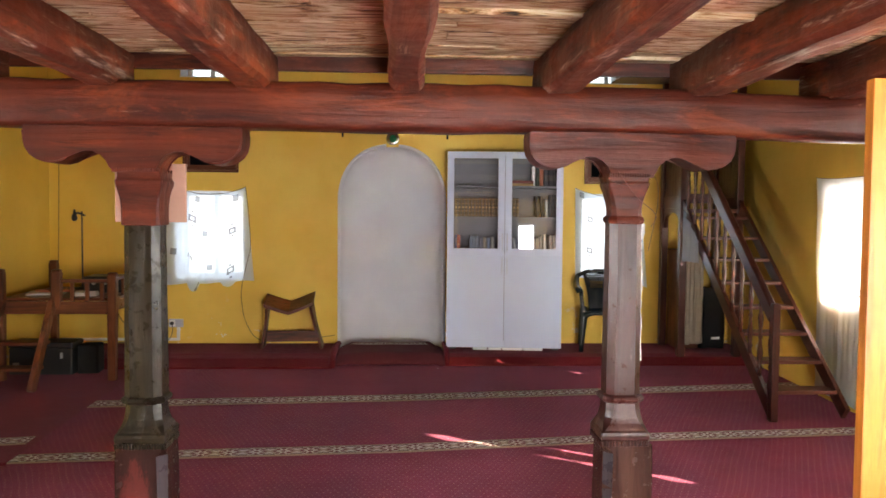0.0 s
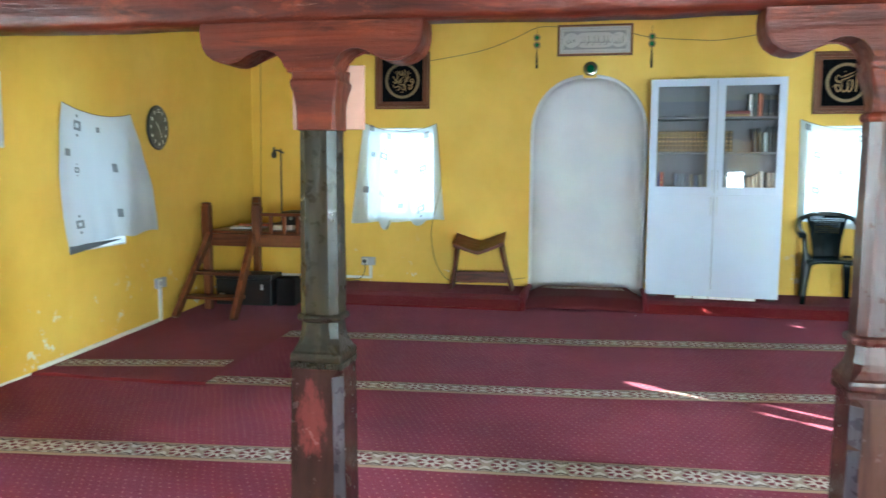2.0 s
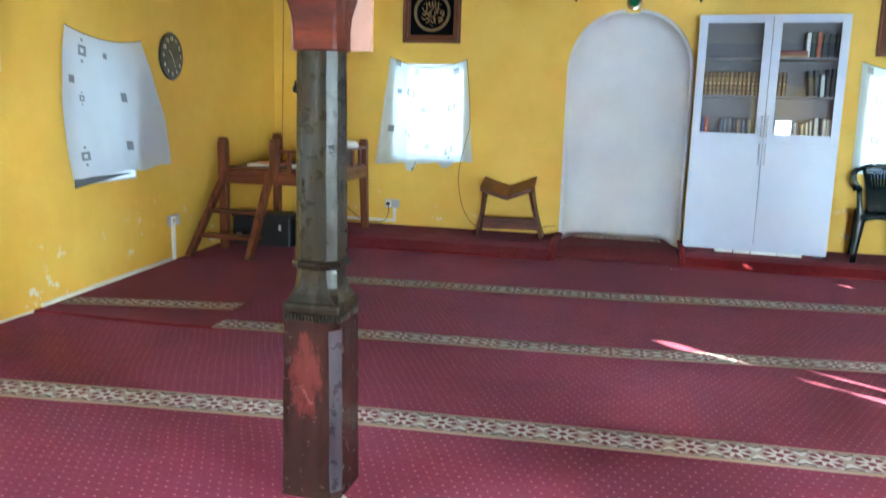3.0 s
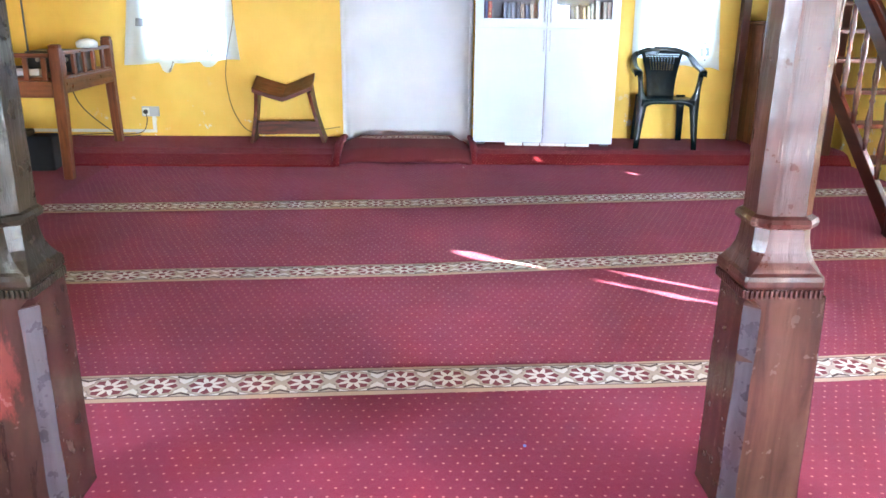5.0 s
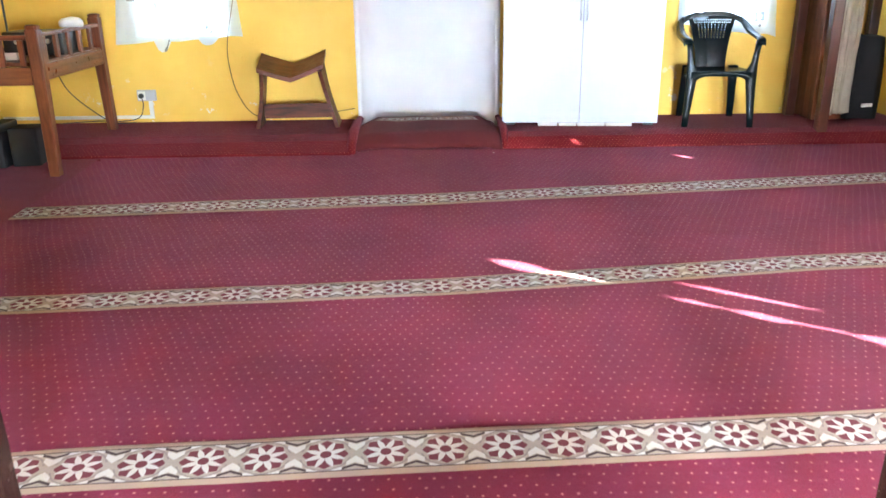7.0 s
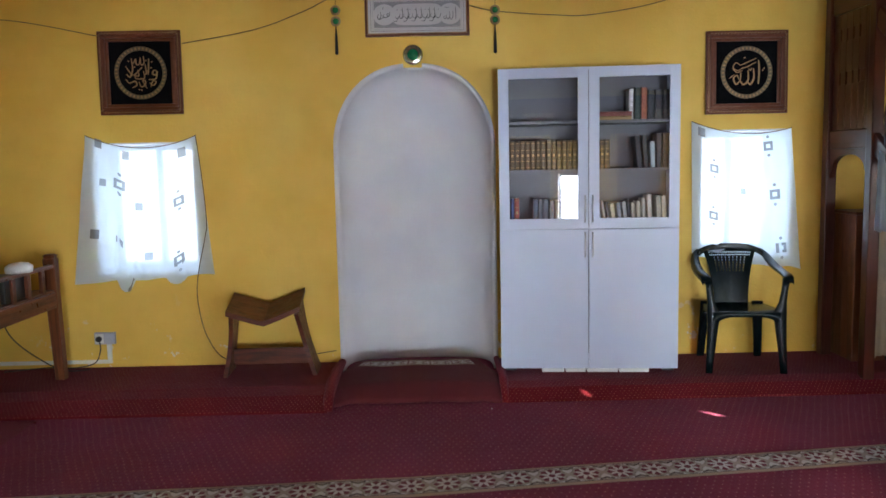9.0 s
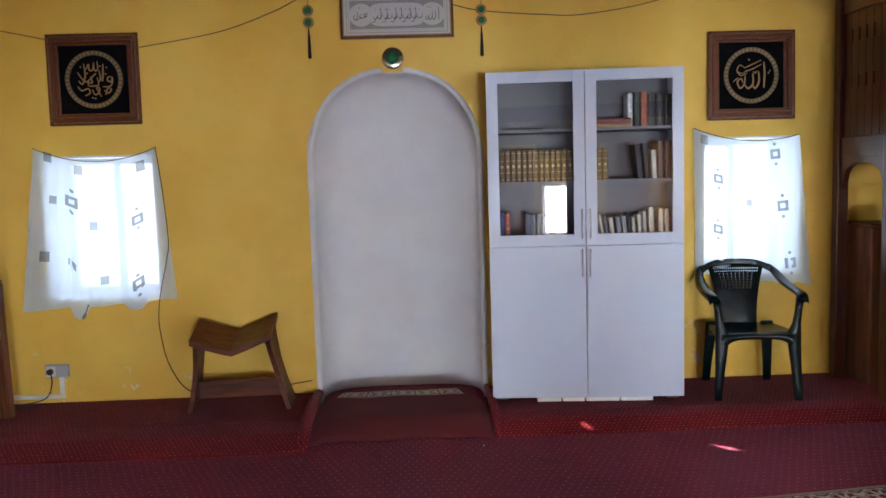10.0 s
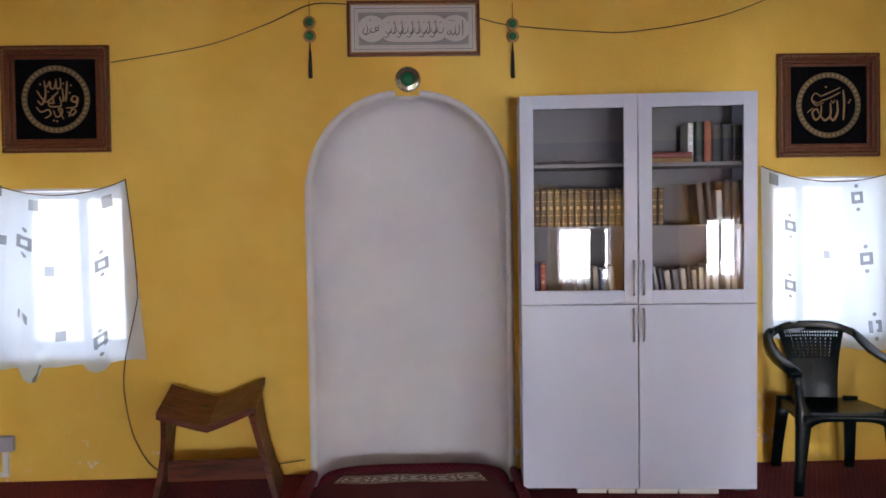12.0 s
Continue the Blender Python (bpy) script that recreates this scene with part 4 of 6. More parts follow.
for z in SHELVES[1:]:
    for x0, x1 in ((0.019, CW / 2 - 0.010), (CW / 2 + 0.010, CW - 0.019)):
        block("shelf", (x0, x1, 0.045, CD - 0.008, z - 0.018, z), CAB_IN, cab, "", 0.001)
for x0, x1, s in ((0.001, CW / 2 - 0.0025, 1), (CW / 2 + 0.0025, CW - 0.001, -1)):
    door = block("lower_door", (x0, x1, 0, 0.018, FEET + 0.004, CM - 0.003), LAMINATE, cab, "plain white door", 0.0015)
    z0, z1, m = CM + 0.002, CH - 0.002, 0.066
    bm = bmesh.new()
    box(bm, x0, x0 + m, 0, 0.018, z0, z1, 0.0015)
    box(bm, x1 - m, x1, 0, 0.018, z0, z1, 0.0015)
    box(bm, x0 + m, x1 - m, 0, 0.018, z0, z0 + m, 0.0015)
    box(bm, x0 + m, x1 - m, 0, 0.018, z1 - m, z1, 0.0015)
    gdoor = part("glazed_door", bm, LAMINATE, cab, "white framed glass door")
    if s == 1:
        gdoor.matrix_basis = pose(0, 0, 0, 0, 0, -0.7)
    g = block("door_glass", (x0 + m - 0.004, x1 - m + 0.004, 0.010, 0.013, z0 + m - 0.004, z1 - m + 0.004), GLASS, gdoor, "", 0)
    g.visible_shadow = False
    hx = x1 - 0.022 if s == 1 else x0 + 0.022
    for za, zb, owner in ((0.995, 1.165, gdoor), (0.765, 0.925, door)):
        bm = bmesh.new()
        tube(bm, [(hx, -0.001, za), (hx, -0.022, za + 0.012), (hx, -0.026, (za + zb) / 2), (hx, -0.022, zb - 0.012), (hx, -0.001, zb)], 0.0045, 8)
        part("handle", bm, STEEL, owner, "curved steel handle", True)
# added supports, coloured black to read as the shaded gap under the body
for x in (0.03, 0.45, 1.06):
    block("foot", (x, x + 0.07, 0.05, 0.12, 0.0, FEET), BLACK, cab, "added foot, black like the shaded gap around it", 0.001)
for x, w in ((0.27, 0.145), (0.425, 0.13), (0.565, 0.20), (0.775, 0.19)):
    block("wedge", (x, x + w, 0.006, 0.10, 0.0, FEET), PVC, cab, "pale packing wedge", 0.001)

BOOK_COLORS = {}


def book_paint(c):
    if c not in BOOK_COLORS:
        BOOK_COLORS[c] = plain("book_cover_%d" % len(BOOK_COLORS), c, 0.55, 0, 0.3, 40, 0.2)
    return BOOK_COLORS[c]


PAPER = plain("paper_edges", (0.55, 0.48, 0.36), 0.9, 0, 0.15, 120, 0.3)


def book(x, y, z, w, d, h, c, label, lean=0.0, flat=False, gilt=False, group="books on the shelves"):
    """A closed book standing with its back to the front, bottom left at x."""
    b = thing("book", label, "book", group=group)
    turn = pose(0, 0, 0, 0, 90 if flat else -lean, 0)
    b.matrix_basis = CAB @ pose(x, y, z) @ turn if not flat else CAB @ pose(x, y, z + w) @ turn
    bm = bmesh.new()
    t = 0.0025
    box(bm, 0, t, 0, d, 0, h, 0.0008)
    box(bm, w - t, w, 0, d, 0, h, 0.0008)
    ring = [(t * 0 + w * (0.5 - 0.5 * math.cos(a)), -0.006 * math.sin(a)) for a in (math.pi * i / 6 for i in range(7))]
    loft(bm, [[(px, py, zz) for px, py in ring + [(w, 0.003), (0, 0.003)]] for zz in (0, h)])
    cover = part("cover", bm, book_paint(c), b)
    bm = bmesh.new()
    box(bm, t, w - t, 0.004, d - 0.003, 0.003, h - 0.004)
    part("pages", bm, PAPER, b)
    if gilt:
        for k in (0.08, 0.3, 0.68, 0.92):
            block("spine_band", (w * 0.1, w * 0.9, -0.0075, -0.004, h * k - 0.002, h * k + 0.002), GOLD if gilt is True else PVC, cover, "", 0)
        block("spine_label", (w * 0.25, w * 0.75, -0.0078, -0.005, h * 0.45, h * 0.54), GOLD if gilt is True else PVC, cover, "", 0.002)
    return b


s1, s2, s3 = SHELVES
rng = random.Random(7)
x = 0.040
for i in range(19):
    if x > 0.70:
        break
    if CW / 2 - 0.045 < x < CW / 2 + 0.012:
        x = CW / 2 + 0.012
    book(x, 0.085 + rng.uniform(0, 0.004), s2, 0.0300, 0.15, 0.188 + rng.uniform(-0.002, 0.002), (0.10, 0.062, 0.024), "tan leather volume with dark gilt spine bands", 0, False, True, "matching tan volumes")
    x += 0.0338
UP = [(1.02 - 0.17, 0.15, 0.030, 0.15, 0.20, (0.55, 0.53, 0.5), "white book"), (0.884, 0.12, 0.036, 0.15, 0.205, (0.02, 0.035, 0.03), "dark green book"), (0.925, 0.12, 0.036, 0.15, 0.205, (0.28, 0.07, 0.03), "red-brown book"),
      (0.964, 0.13, 0.05, 0.16, 0.19, (0.012, 0.012, 0.015), "thick black book"), (1.016, 0.13, 0.05, 0.16, 0.188, (0.012, 0.012, 0.015), "thick black book"), (1.068, 0.13, 0.045, 0.16, 0.19, (0.014, 0.012, 0.012), "thick black book")]
for bx, by, w, d, h, c, lab in UP:
    book(bx, by, s3, w, d, h, c, lab + " standing on the top shelf", 0, False, "pale" if "white" in lab else False)
book(CW / 2 + 0.05, 0.10, s3, 0.026, 0.16, 0.235, (0.30, 0.17, 0.06), "ochre book lying flat on the top shelf", flat=True)
book(CW / 2 + 0.05, 0.10, s3 + 0.0265, 0.028, 0.16, 0.235, (0.18, 0.035, 0.03), "dark red book lying flat on another", flat=True)
book(0.09, 0.12, s3, 0.012, 0.17, 0.25, (0.03, 0.03, 0.035), "thin dark booklet lying flat", flat=True)
for bx, w, h, c, lean, lab in ((0.90, 0.035, 0.205, (0.02, 0.025, 0.03), 6, "black book leaning"), (0.945, 0.028, 0.21, (0.025, 0.03, 0.03), 5, "black book with a pale spine title leaning"), (0.985, 0.03, 0.17, (0.35, 0.37, 0.36), 2, "grey-white book"),
                               (1.02, 0.035, 0.22, (0.015, 0.015, 0.018), 0, "black book"), (1.06, 0.04, 0.22, (0.02, 0.02, 0.02), 0, "black book")):
    book(bx, 0.11, s2, w, 0.15, h, c, lab + " on the middle shelf", lean)
for bx, w, h, c, lean, lab in ((0.075, 0.022, 0.19, (0.05, 0.06, 0.16), 0, "dark blue book"), (0.10, 0.03, 0.19, (0.32, 0.06, 0.04), 0, "red book with gilt spine"), (0.225, 0.03, 0.18, (0.10, 0.12, 0.16), 0, "slate blue book"),
                               (0.258, 0.028, 0.175, (0.13, 0.15, 0.18), 0, "slate blue book"), (0.29, 0.032, 0.18, (0.15, 0.16, 0.19), 0, "grey-blue book"), (0.33, 0.03, 0.17, (0.1, 0.1, 0.12), 0, "dark grey book"),
                               (0.37, 0.03, 0.17, (0.2, 0.16, 0.12), 3, "brown book"), (0.41, 0.03, 0.16, (0.12, 0.14, 0.2), 4, "blue book"), (0.45, 0.03, 0.17, (0.25, 0.23, 0.2), 4, "grey book")):
    book(bx, 0.10, s1, w, 0.14, h, c, lab + " on the bottom glazed shelf", lean, False, lab.startswith("red"))
book(0.14, 0.11, s1, 0.02, 0.14, 0.075, (0.25, 0.05, 0.04), "small red booklet lying flat", flat=True)
cols = [(0.16, 0.17, 0.2), (0.4, 0.4, 0.4), (0.1, 0.11, 0.16), (0.45, 0.4, 0.33), (0.2, 0.2, 0.22), (0.36, 0.34, 0.33), (0.07, 0.07, 0.09), (0.42, 0.36, 0.27), (0.5, 0.44, 0.33), (0.44, 0.4, 0.34)]
x = CW / 2 + 0.085
for i, c in enumerate(cols):
    w = rng.uniform(0.014, 0.03)
    book(x, 0.09 + rng.uniform(0, 0.03), s1, w, 0.13, rng.uniform(0.13, 0.18), c, "%s thin book leaning on its neighbours" % ("dark" if sum(c) < 0.7 else "pale"), 10 - i * 0.9)
    x += w + 0.008
for bx, h, c in ((0.97, 0.20, (0.5, 0.45, 0.38)), (1.03, 0.19, (0.42, 0.37, 0.3)), (1.065, 0.19, (0.46, 0.42, 0.36))):
    book(bx, 0.12, s1, 0.03, 0.15, h, c, "cream book on the bottom glazed shelf", 2)

# ---- pulpit with stairs along the right wall ----
PULPIT_WOOD = wood("glossy_dark_red_wood", (0.075, 0.017, 0.010), (0.105, 0.026, 0.015), (0.050, 0.011, 0.007), "z", 0.30, None, 0.8, 0.08, (0.6, 0.72), None, 0.08)
PULPIT_Y = wood("glossy_dark_red_wood_y", (0.085, 0.019, 0.011), (0.12, 0.03, 0.017), (0.055, 0.012, 0.008), "y", 0.30, None, 0.8, 0.08, (0.6, 0.72), None, 0.08)
PULPIT_X = wood("glossy_dark_red_wood_x", (0.13, 0.035, 0.020), (0.17, 0.05, 0.027), (0.08, 0.02, 0.012), "x", 0.34, None, 0.8, 0.1, (0.6, 0.72), None, 0.1)
TURNED = plain("polished_turned_wood", (0.10, 0.03, 0.02), 0.22, 0, 0.25, 20, 0.05)
TURNED.node_tree.nodes["Principled BSDF"].inputs["Coat Weight"].default_value = 1.0
TURNED.node_tree.nodes["Principled BSDF"].inputs["Coat Roughness"].default_value = 0.12
pul = thing("pulpit", "dark red wooden pulpit with open stairs, turned balusters and slatted sides", "pulpit", (0, 0, 0))
PX0, PX1 = 2.30, 2.86
SL = 0.80


def nose(y):
    return 0.225 + (y - 5.87) * SL


for x in (PX0, PX1):
    bm = bmesh.new()
    bar(bm, (x, 5.78, nose(5.78) - 0.08), (x, 7.76, nose(7.76) - 0.08), 0.035, 0.11)
    for v in bm.verts:
        v.co.z = max(v.co.z, ground(v.co.y) + 0.002)
    part("stringer", bm, PULPIT_Y, pul)
for i in range(8):
    y, z = 5.87 + 0.232 * i, 0.225 + 0.186 * i
    t = block("tread", (PX0 + 0.019, PX1 - 0.019, y, y + 0.187, z - 0.028, z), PULPIT_X, pul, "worn wooden tread")
block("deck", (PX0 + 0.02, PX1 - 0.02, 7.72, 8.36, 1.56, 1.60), PULPIT_X, pul)
for x in (PX0, PX1):
    for y0, zb in ((7.75, ground(7.75)), (8.305, PT + 0.003)):
        block("post", (x - 0.036, x + 0.036, y0 - 0.036, y0 + 0.036, zb, 2.90), PULPIT_WOOD, pul, "", 0.008)
    for z0, z1 in ((1.60, 1.72), (2.48, 2.60)):
        block("side_rail", (x - 0.022, x + 0.022, 7.79, 8.266, z0, z1), PULPIT_Y, pul)
    n = 6
    for i in range(n):
        y = 7.79 + (8.266 - 7.79) * i / n
        wv = (8.266 - 7.79) / n
        bm = bmesh.new()
        if i in (1, 2, 3, 4):
            yc, hw = y + wv / 2, wv / 2 - 0.002
            for a, b in ((1.722, 2.02), (2.10, 2.30), (2.38, 2.478)):
                box(bm, x - 0.009, x + 0.009, yc - hw, yc + hw, a, b, 0.002)
            for a, b in ((2.02, 2.10), (2.30, 2.38)):
                box(bm, x - 0.009, x + 0.009, yc - hw, yc + hw * 0.55, a, b, 0.001)
        else:
            box(bm, x - 0.009, x + 0.009, y + 0.002, y + wv - 0.002, 1.722, 2.478, 0.002)
        part("slat", bm, PULPIT_WOOD, pul)
    bm = bmesh.new()
    pts = [(7.786, 1.40)]
    for i in range(17):
        a = math.pi * i / 16
        pts.append((8.028 - 0.20 * math.cos(a), 1.47 + 0.095 * math.sin(a)))
    pts += [(8.269, 1.40), (8.269, 1.60), (7.786, 1.60)]
    vs0 = [bm.verts.new((x - 0.016, a, b)) for a, b in pts]
    vs1 = [bm.verts.new((x + 0.016, a, b)) for a, b in pts]
    bm.faces.new(vs0)
    bm.faces.new(vs1[::-1])
    for i in range(len(pts)):
        j = (i + 1) % len(pts)
        bm.faces.new((vs0[i], vs0[j], vs1[j], vs1[i]))
    part("arched_board", bm, PULPIT_Y, pul)
    if x == PX1:
        continue
    bm = bmesh.new()
    bar(bm, (x, 5.80, 0.80), (x, 7.72, 0.80 + 1.92 * 0.83), 0.055, 0.12, bevel=0.012)
    part("handrail", bm, PULPIT_Y, pul)
    for i in range(11):
        y = 5.83 + 0.178 * i
        zb, zt = nose(y) - 0.06, 0.80 + (y - 5.80) * 0.83 - 0.06
        if i == 0:
            zb = ground(y)
        h = zt - zb
        prof = [(0.016, 0), (0.016, 0.14), (0.022, 0.16), (0.014, 0.19), (0.020, 0.27), (0.023, 0.34), (0.015, 0.44), (0.012, 0.50), (0.019, 0.53), (0.012, 0.56), (0.016, 0.66), (0.022, 0.76), (0.014, 0.84), (0.017, 0.87), (0.016, 1.0)]
        bm = bmesh.new()
        lathe(bm, [(r, zb + k * h) for r, k in prof], 10, x, y)
        part("baluster", bm, TURNED, pul, "", True)
bm = bmesh.new()
box(bm, PX0 - 0.028, PX0 + 0.028, 5.745, 5.80, ground(5.77), 0.90, 0.008)
part("newel", bm, PULPIT_WOOD, pul)
block("canopy", (1.72, 3.03, 7.60, 8.37, 2.903, 2.98), PULPIT_X, pul, "dark flat wooden canopy", 0.01)
block("seat_back_rail", (PX0 + 0.04, PX1 - 0.04, 8.29, 8.32, 1.66, 1.76), PULPIT_X, pul)

box_thing = thing("cupboard", "narrow brown wooden cupboard under the pulpit, its edge scuffed pale", "cupboard", (0, 0, 0))
block("cupboard_body", (2.37, 2.60, 8.06, 8.37, PT + 0.003, 1.16), BROWN_WOOD, box_thing, "", 0.01)
block("cupboard_top", (2.36, 2.61, 8.05, 8.38, 1.162, 1.18), BROWN_WOOD_X, box_thing, "", 0.004)


def hanging(name, label, mat_, a, b, z_top, z_bot, folds, seed, category="cloth", spread=0.0, puff=0.03):
    """A length of cloth hanging from the line a-b down to z_bot."""
    th = thing(name, label, category)
    a, b = Vector((*a, 0)), Vector((*b, 0))
    d = (b - a).normalized()
    nrm = Vector((d.y, -d.x, 0))
    bm = bmesh.new()
    nu, nv = 28, 30
    grid = []
    for j in range(nv + 1):
        v = j / nv
        row = []
        for i in range(nu + 1):
            u = i / nu
            p = a.lerp(b, 0.5 + (u - 0.5) * (1 + spread * v))
            w = noise.noise((u * folds, v * 0.8, seed)) + 0.5 * noise.noise((u * folds * 2, v * 2, seed + 3))
            zt = z_top[0] + (z_top[1] - z_top[0]) * u
            zb = z_bot + 0.02 * noise.noise((u * 6, seed, 1))
            p = p + nrm * (puff * w) + d * (0.012 * noise.noise((v * 5, seed, u)))
            row.append(bm.verts.new((p.x, p.y, zt + (zb - zt) * v)))
        grid.append(row)
    for r0, r1 in zip(grid, grid[1:]):
        for i in range(nu):
            bm.faces.new((r0[i], r0[i + 1], r1[i + 1], r1[i]))
    ob = part("cloth_sheet", bm, mat_, th, smooth=True)
    s = ob.modifiers.new("thick", "SOLIDIFY")
    s.thickness = 0.004
    return th


hanging("hanging_robe", "beige cloth robe hanging beside the pulpit leg", BEIGE_CLOTH, (2.385, 7.90), (2.60, 7.98), (1.22, 1.30), 0.235, 5, 3.0, "robe", 0.15, 0.045)
BLUE_WHITE = cloth("pale_plastic_film", (0.6, 0.68, 0.8), 0.3, 0.15, 0.3)
hanging("plastic_sheet", "crumpled pale plastic sheet draped over the stair side", BLUE_WHITE, (2.262, 7.62), (2.262, 7.22), (1.58, 1.30), 1.10, 6, 9.0, "plastic sheet", 0.1, 0.02)

bag = thing("bag", "black fabric bag standing on the red step", "bag", (2.74, 8.15, PT + 0.004), 8)
bm = bmesh.new()
box(bm, -0.13, 0.13, -0.10, 0.10, 0, 0.62, 0.04)
bmesh.ops.subdivide_edges(bm, edges=bm.edges[:], cuts=3, use_grid_fill=True)
rough_up(bm, 0.03, 4, 2)
for v in bm.verts:
    v.co.z = max(0, v.co.z)
part("bag_body", bm, BLACK_CLOTH, bag, "", True)
block("bag_label", (-0.04, 0.05, -0.135, -0.125, 0.10, 0.125), PVC, bag, "small yellowish label", 0.001)

# ---- raised desk platform in the left corner ----
desk = thing("raised_desk", "raised brown wooden platform with railings and a short ladder", "platform", (0, 0, 0))


def leg(x, y, zb, zt, dx=0.0, dy=0.0, w=0.075):
    bm = bmesh.new()
    h = w / 2
    loft(bm, [octo(h * 0.85, 0.006, zb, x + dx, y + dy), octo(h, 0.006, 0.75, x, y), octo(h, 0.006, zt - 0.03, x, y), octo(h * 0.9, 0.012, zt - 0.026, x, y), octo(h, 0.014, zt - 0.008, x, y), octo(h * 0.7, 0.012, zt, x, y)])
    return part("post", bm, BROWN_WOOD, desk)


DX0, DX1, DY0, DY1 = -3.875, -2.93, 7.04, 8.10
leg(DX0, DY0, ground(7.0), 1.03)
leg(-3.40, DY0, 0.70, 1.03)
leg(DX1, DY0, ground(7.0), 1.005, -0.01)
leg(DX0, DY1, PT + 0.003, 1.04)
leg(DX1 - 0.05, DY1, PT + 0.003, 1.015, 0.02)
block("deck", (DX0 - 0.02, DX1 - 0.02, DY0 + 0.03, DY1 - 0.02, 0.755, 0.78), BROWN_WOOD_X, desk)
for z0, z1, x0 in ((0.645, 0.755, DX0 + 0.038),):
    block("front_rail", (x0, DX1 - 0.038, DY0 - 0.018, DY0 + 0.018, z0, z1), BROWN_WOOD_X, desk)
    block("rear_rail", (x0, DX1 - 0.06, DY1 - 0.018, DY1 + 0.018, z0, z1), BROWN_WOOD_X, desk)
SIDE = wood("varnished_brown_wood_y", (0.15, 0.042, 0.017), (0.22, 0.07, 0.028), (0.07, 0.02, 0.01), "y", 0.34, None, 0.9)
block("side_rail", (DX1 - 0.045, DX1 - 0.01, DY0 + 0.038, DY1 - 0.038, 0.66, 0.765), SIDE, desk)
block("side_rail", (DX0 - 0.018, DX0 + 0.018, DY0 + 0.038, DY1 - 0.038, 0.66, 0.765), SIDE, desk)
block("top_rail", (-3.362, DX1 - 0.038, DY0 - 0.018, DY0 + 0.018, 0.915, 0.945), BROWN_WOOD_X, desk)
block("top_rail", (DX1 - 0.05, DX1 - 0.012, DY0 + 0.038, DY1 - 0.038, 0.925, 0.95), SIDE, desk)
for i in range(3):
    x = -3.27 + 0.125 * i
    block("baluster", (x - 0.016, x + 0.016, DY0 - 0.011, DY0 + 0.011, 0.757, 0.914), BROWN_WOOD, desk, "", 0.003)
for i in range(5):
    y = DY0 + 0.17 + 0.18 * i
    block("baluster", (DX1 - 0.042, DX1 - 0.02, y - 0.022, y + 0.022, 0.767, 0.924), BROWN_WOOD, desk, "", 0.003)
for xa, xb in ((-3.835, -3.97), (-3.425, -3.435)):
    bm = bmesh.new()
    bar(bm, (xa, DY0 - 0.03, 0.75), (xb, DY0 - 0.43, ground(6.6) + 0.02), 0.045, 0.085, up=(0, 1, 0.2))
    for v in bm.verts:
        v.co.z = max(v.co.z, ground(6.6))
    part("ladder_side", bm, BROWN_WOOD, desk)
for z, y, x0, x1 in ((0.44, 6.85, -3.90, -3.41), (0.245, 6.74, -3.93, -3.42)):
    block("ladder_step", (x0 + 0.02, x1 - 0.0, y - 0.06, y + 0.08, z - 0.03, z), BROWN_WOOD_X, desk)

box2 = thing("loudspeaker_box", "black amplifier box on the raised desk", "amplifier", (-3.16, 7.62, 0.783), 4)
block("amplifier_body", (-0.19, 0.19, -0.15, 0.15, 0, 0.15), BLACK, box2, "", 0.008)
for i in range(3):
    bm = bmesh.new()
    lathe(bm, [(0.016, 0), (0.016, 0.012), (0.012, 0.016)], 12)
    bmesh.ops.transform(bm, matrix=pose(-0.1 + 0.1 * i, -0.151, 0.09, 90), verts=bm.verts)
    part("knob", bm, STEEL, box2)
for at, turn, dims, lab in (((-3.62, 7.35, 0.783), 12, (0.15, 0.11, 0.012), "white"), ((-3.58, 7.42, 0.797), -20, (0.12, 0.10, 0.01), "reddish"), ((-3.22, 7.22, 0.783), 8, (0.09, 0.05, 0.03), "white")):
    pp = thing("paper_pile", "crumpled %s papers lying on the raised desk" % lab, "papers", at, turn)
    bm = bmesh.new()
    box(bm, -dims[0], dims[0], -dims[1], dims[1], 0, dims[2], 0.003)
    bmesh.ops.subdivide_edges(bm, edges=bm.edges[:], cuts=2, use_grid_fill=True)
    for v in bm.verts:
        if v.co.z > dims[2] * 0.6:
            v.co.z += 0.025 * abs(noise.noise(v.co * 18))
    part("sheets", bm, plain("paper_" + lab, (0.7, 0.66, 0.62) if lab == "white" else (0.5, 0.16, 0.1), 0.8, 0, 0.2), pp)
cap = thing("knitted_cap", "white knitted cap on the desk railing", "cap", (DX1 - 0.03, 7.66, 0.952), 0)
bm = bmesh.new()
lathe(bm, [(0.072, 0), (0.077, 0.018), (0.074, 0.04), (0.05, 0.058), (0.014, 0.064)], 20)
rough_up(bm, 0.008, 14)
for v in bm.verts:
    v.co.z = max(0, v.co.z)
part("cap_shell", bm, plain("white_knit", (0.75, 0.74, 0.7), 0.95, 0, 0.1, 200, 0.5), cap, "", True)

chest = thing("black_case", "black hard case with a white tag under the raised desk", "case", (-3.63, 7.36, ground(7.36) + 0.001), 0)
block("case_body", (-0.28, 0.27, -0.12, 0.12, 0, 0.25), BLACK, chest, "", 0.015)
block("case_lid", (-0.285, 0.275, -0.125, 0.125, 0.252, 0.30), BLACK, chest, "", 0.012)
block("white_tag", (0.17, 0.19, -0.135, -0.121, 0.16, 0.21), PVC, chest, "", 0.002)
block("corner_clip", (-0.24, -0.19, -0.13, -0.121, 0.06, 0.12), STEEL, chest, "", 0.002)
box3 = thing("dark_box", "dark fabric box on the floor under the raised desk", "box", (-3.25, 7.38, ground(7.3) + 0.001), 5)
block("box_body", (-0.09, 0.09, -0.1, 0.1, 0, 0.27), BLACK_CLOTH, box3, "", 0.02)

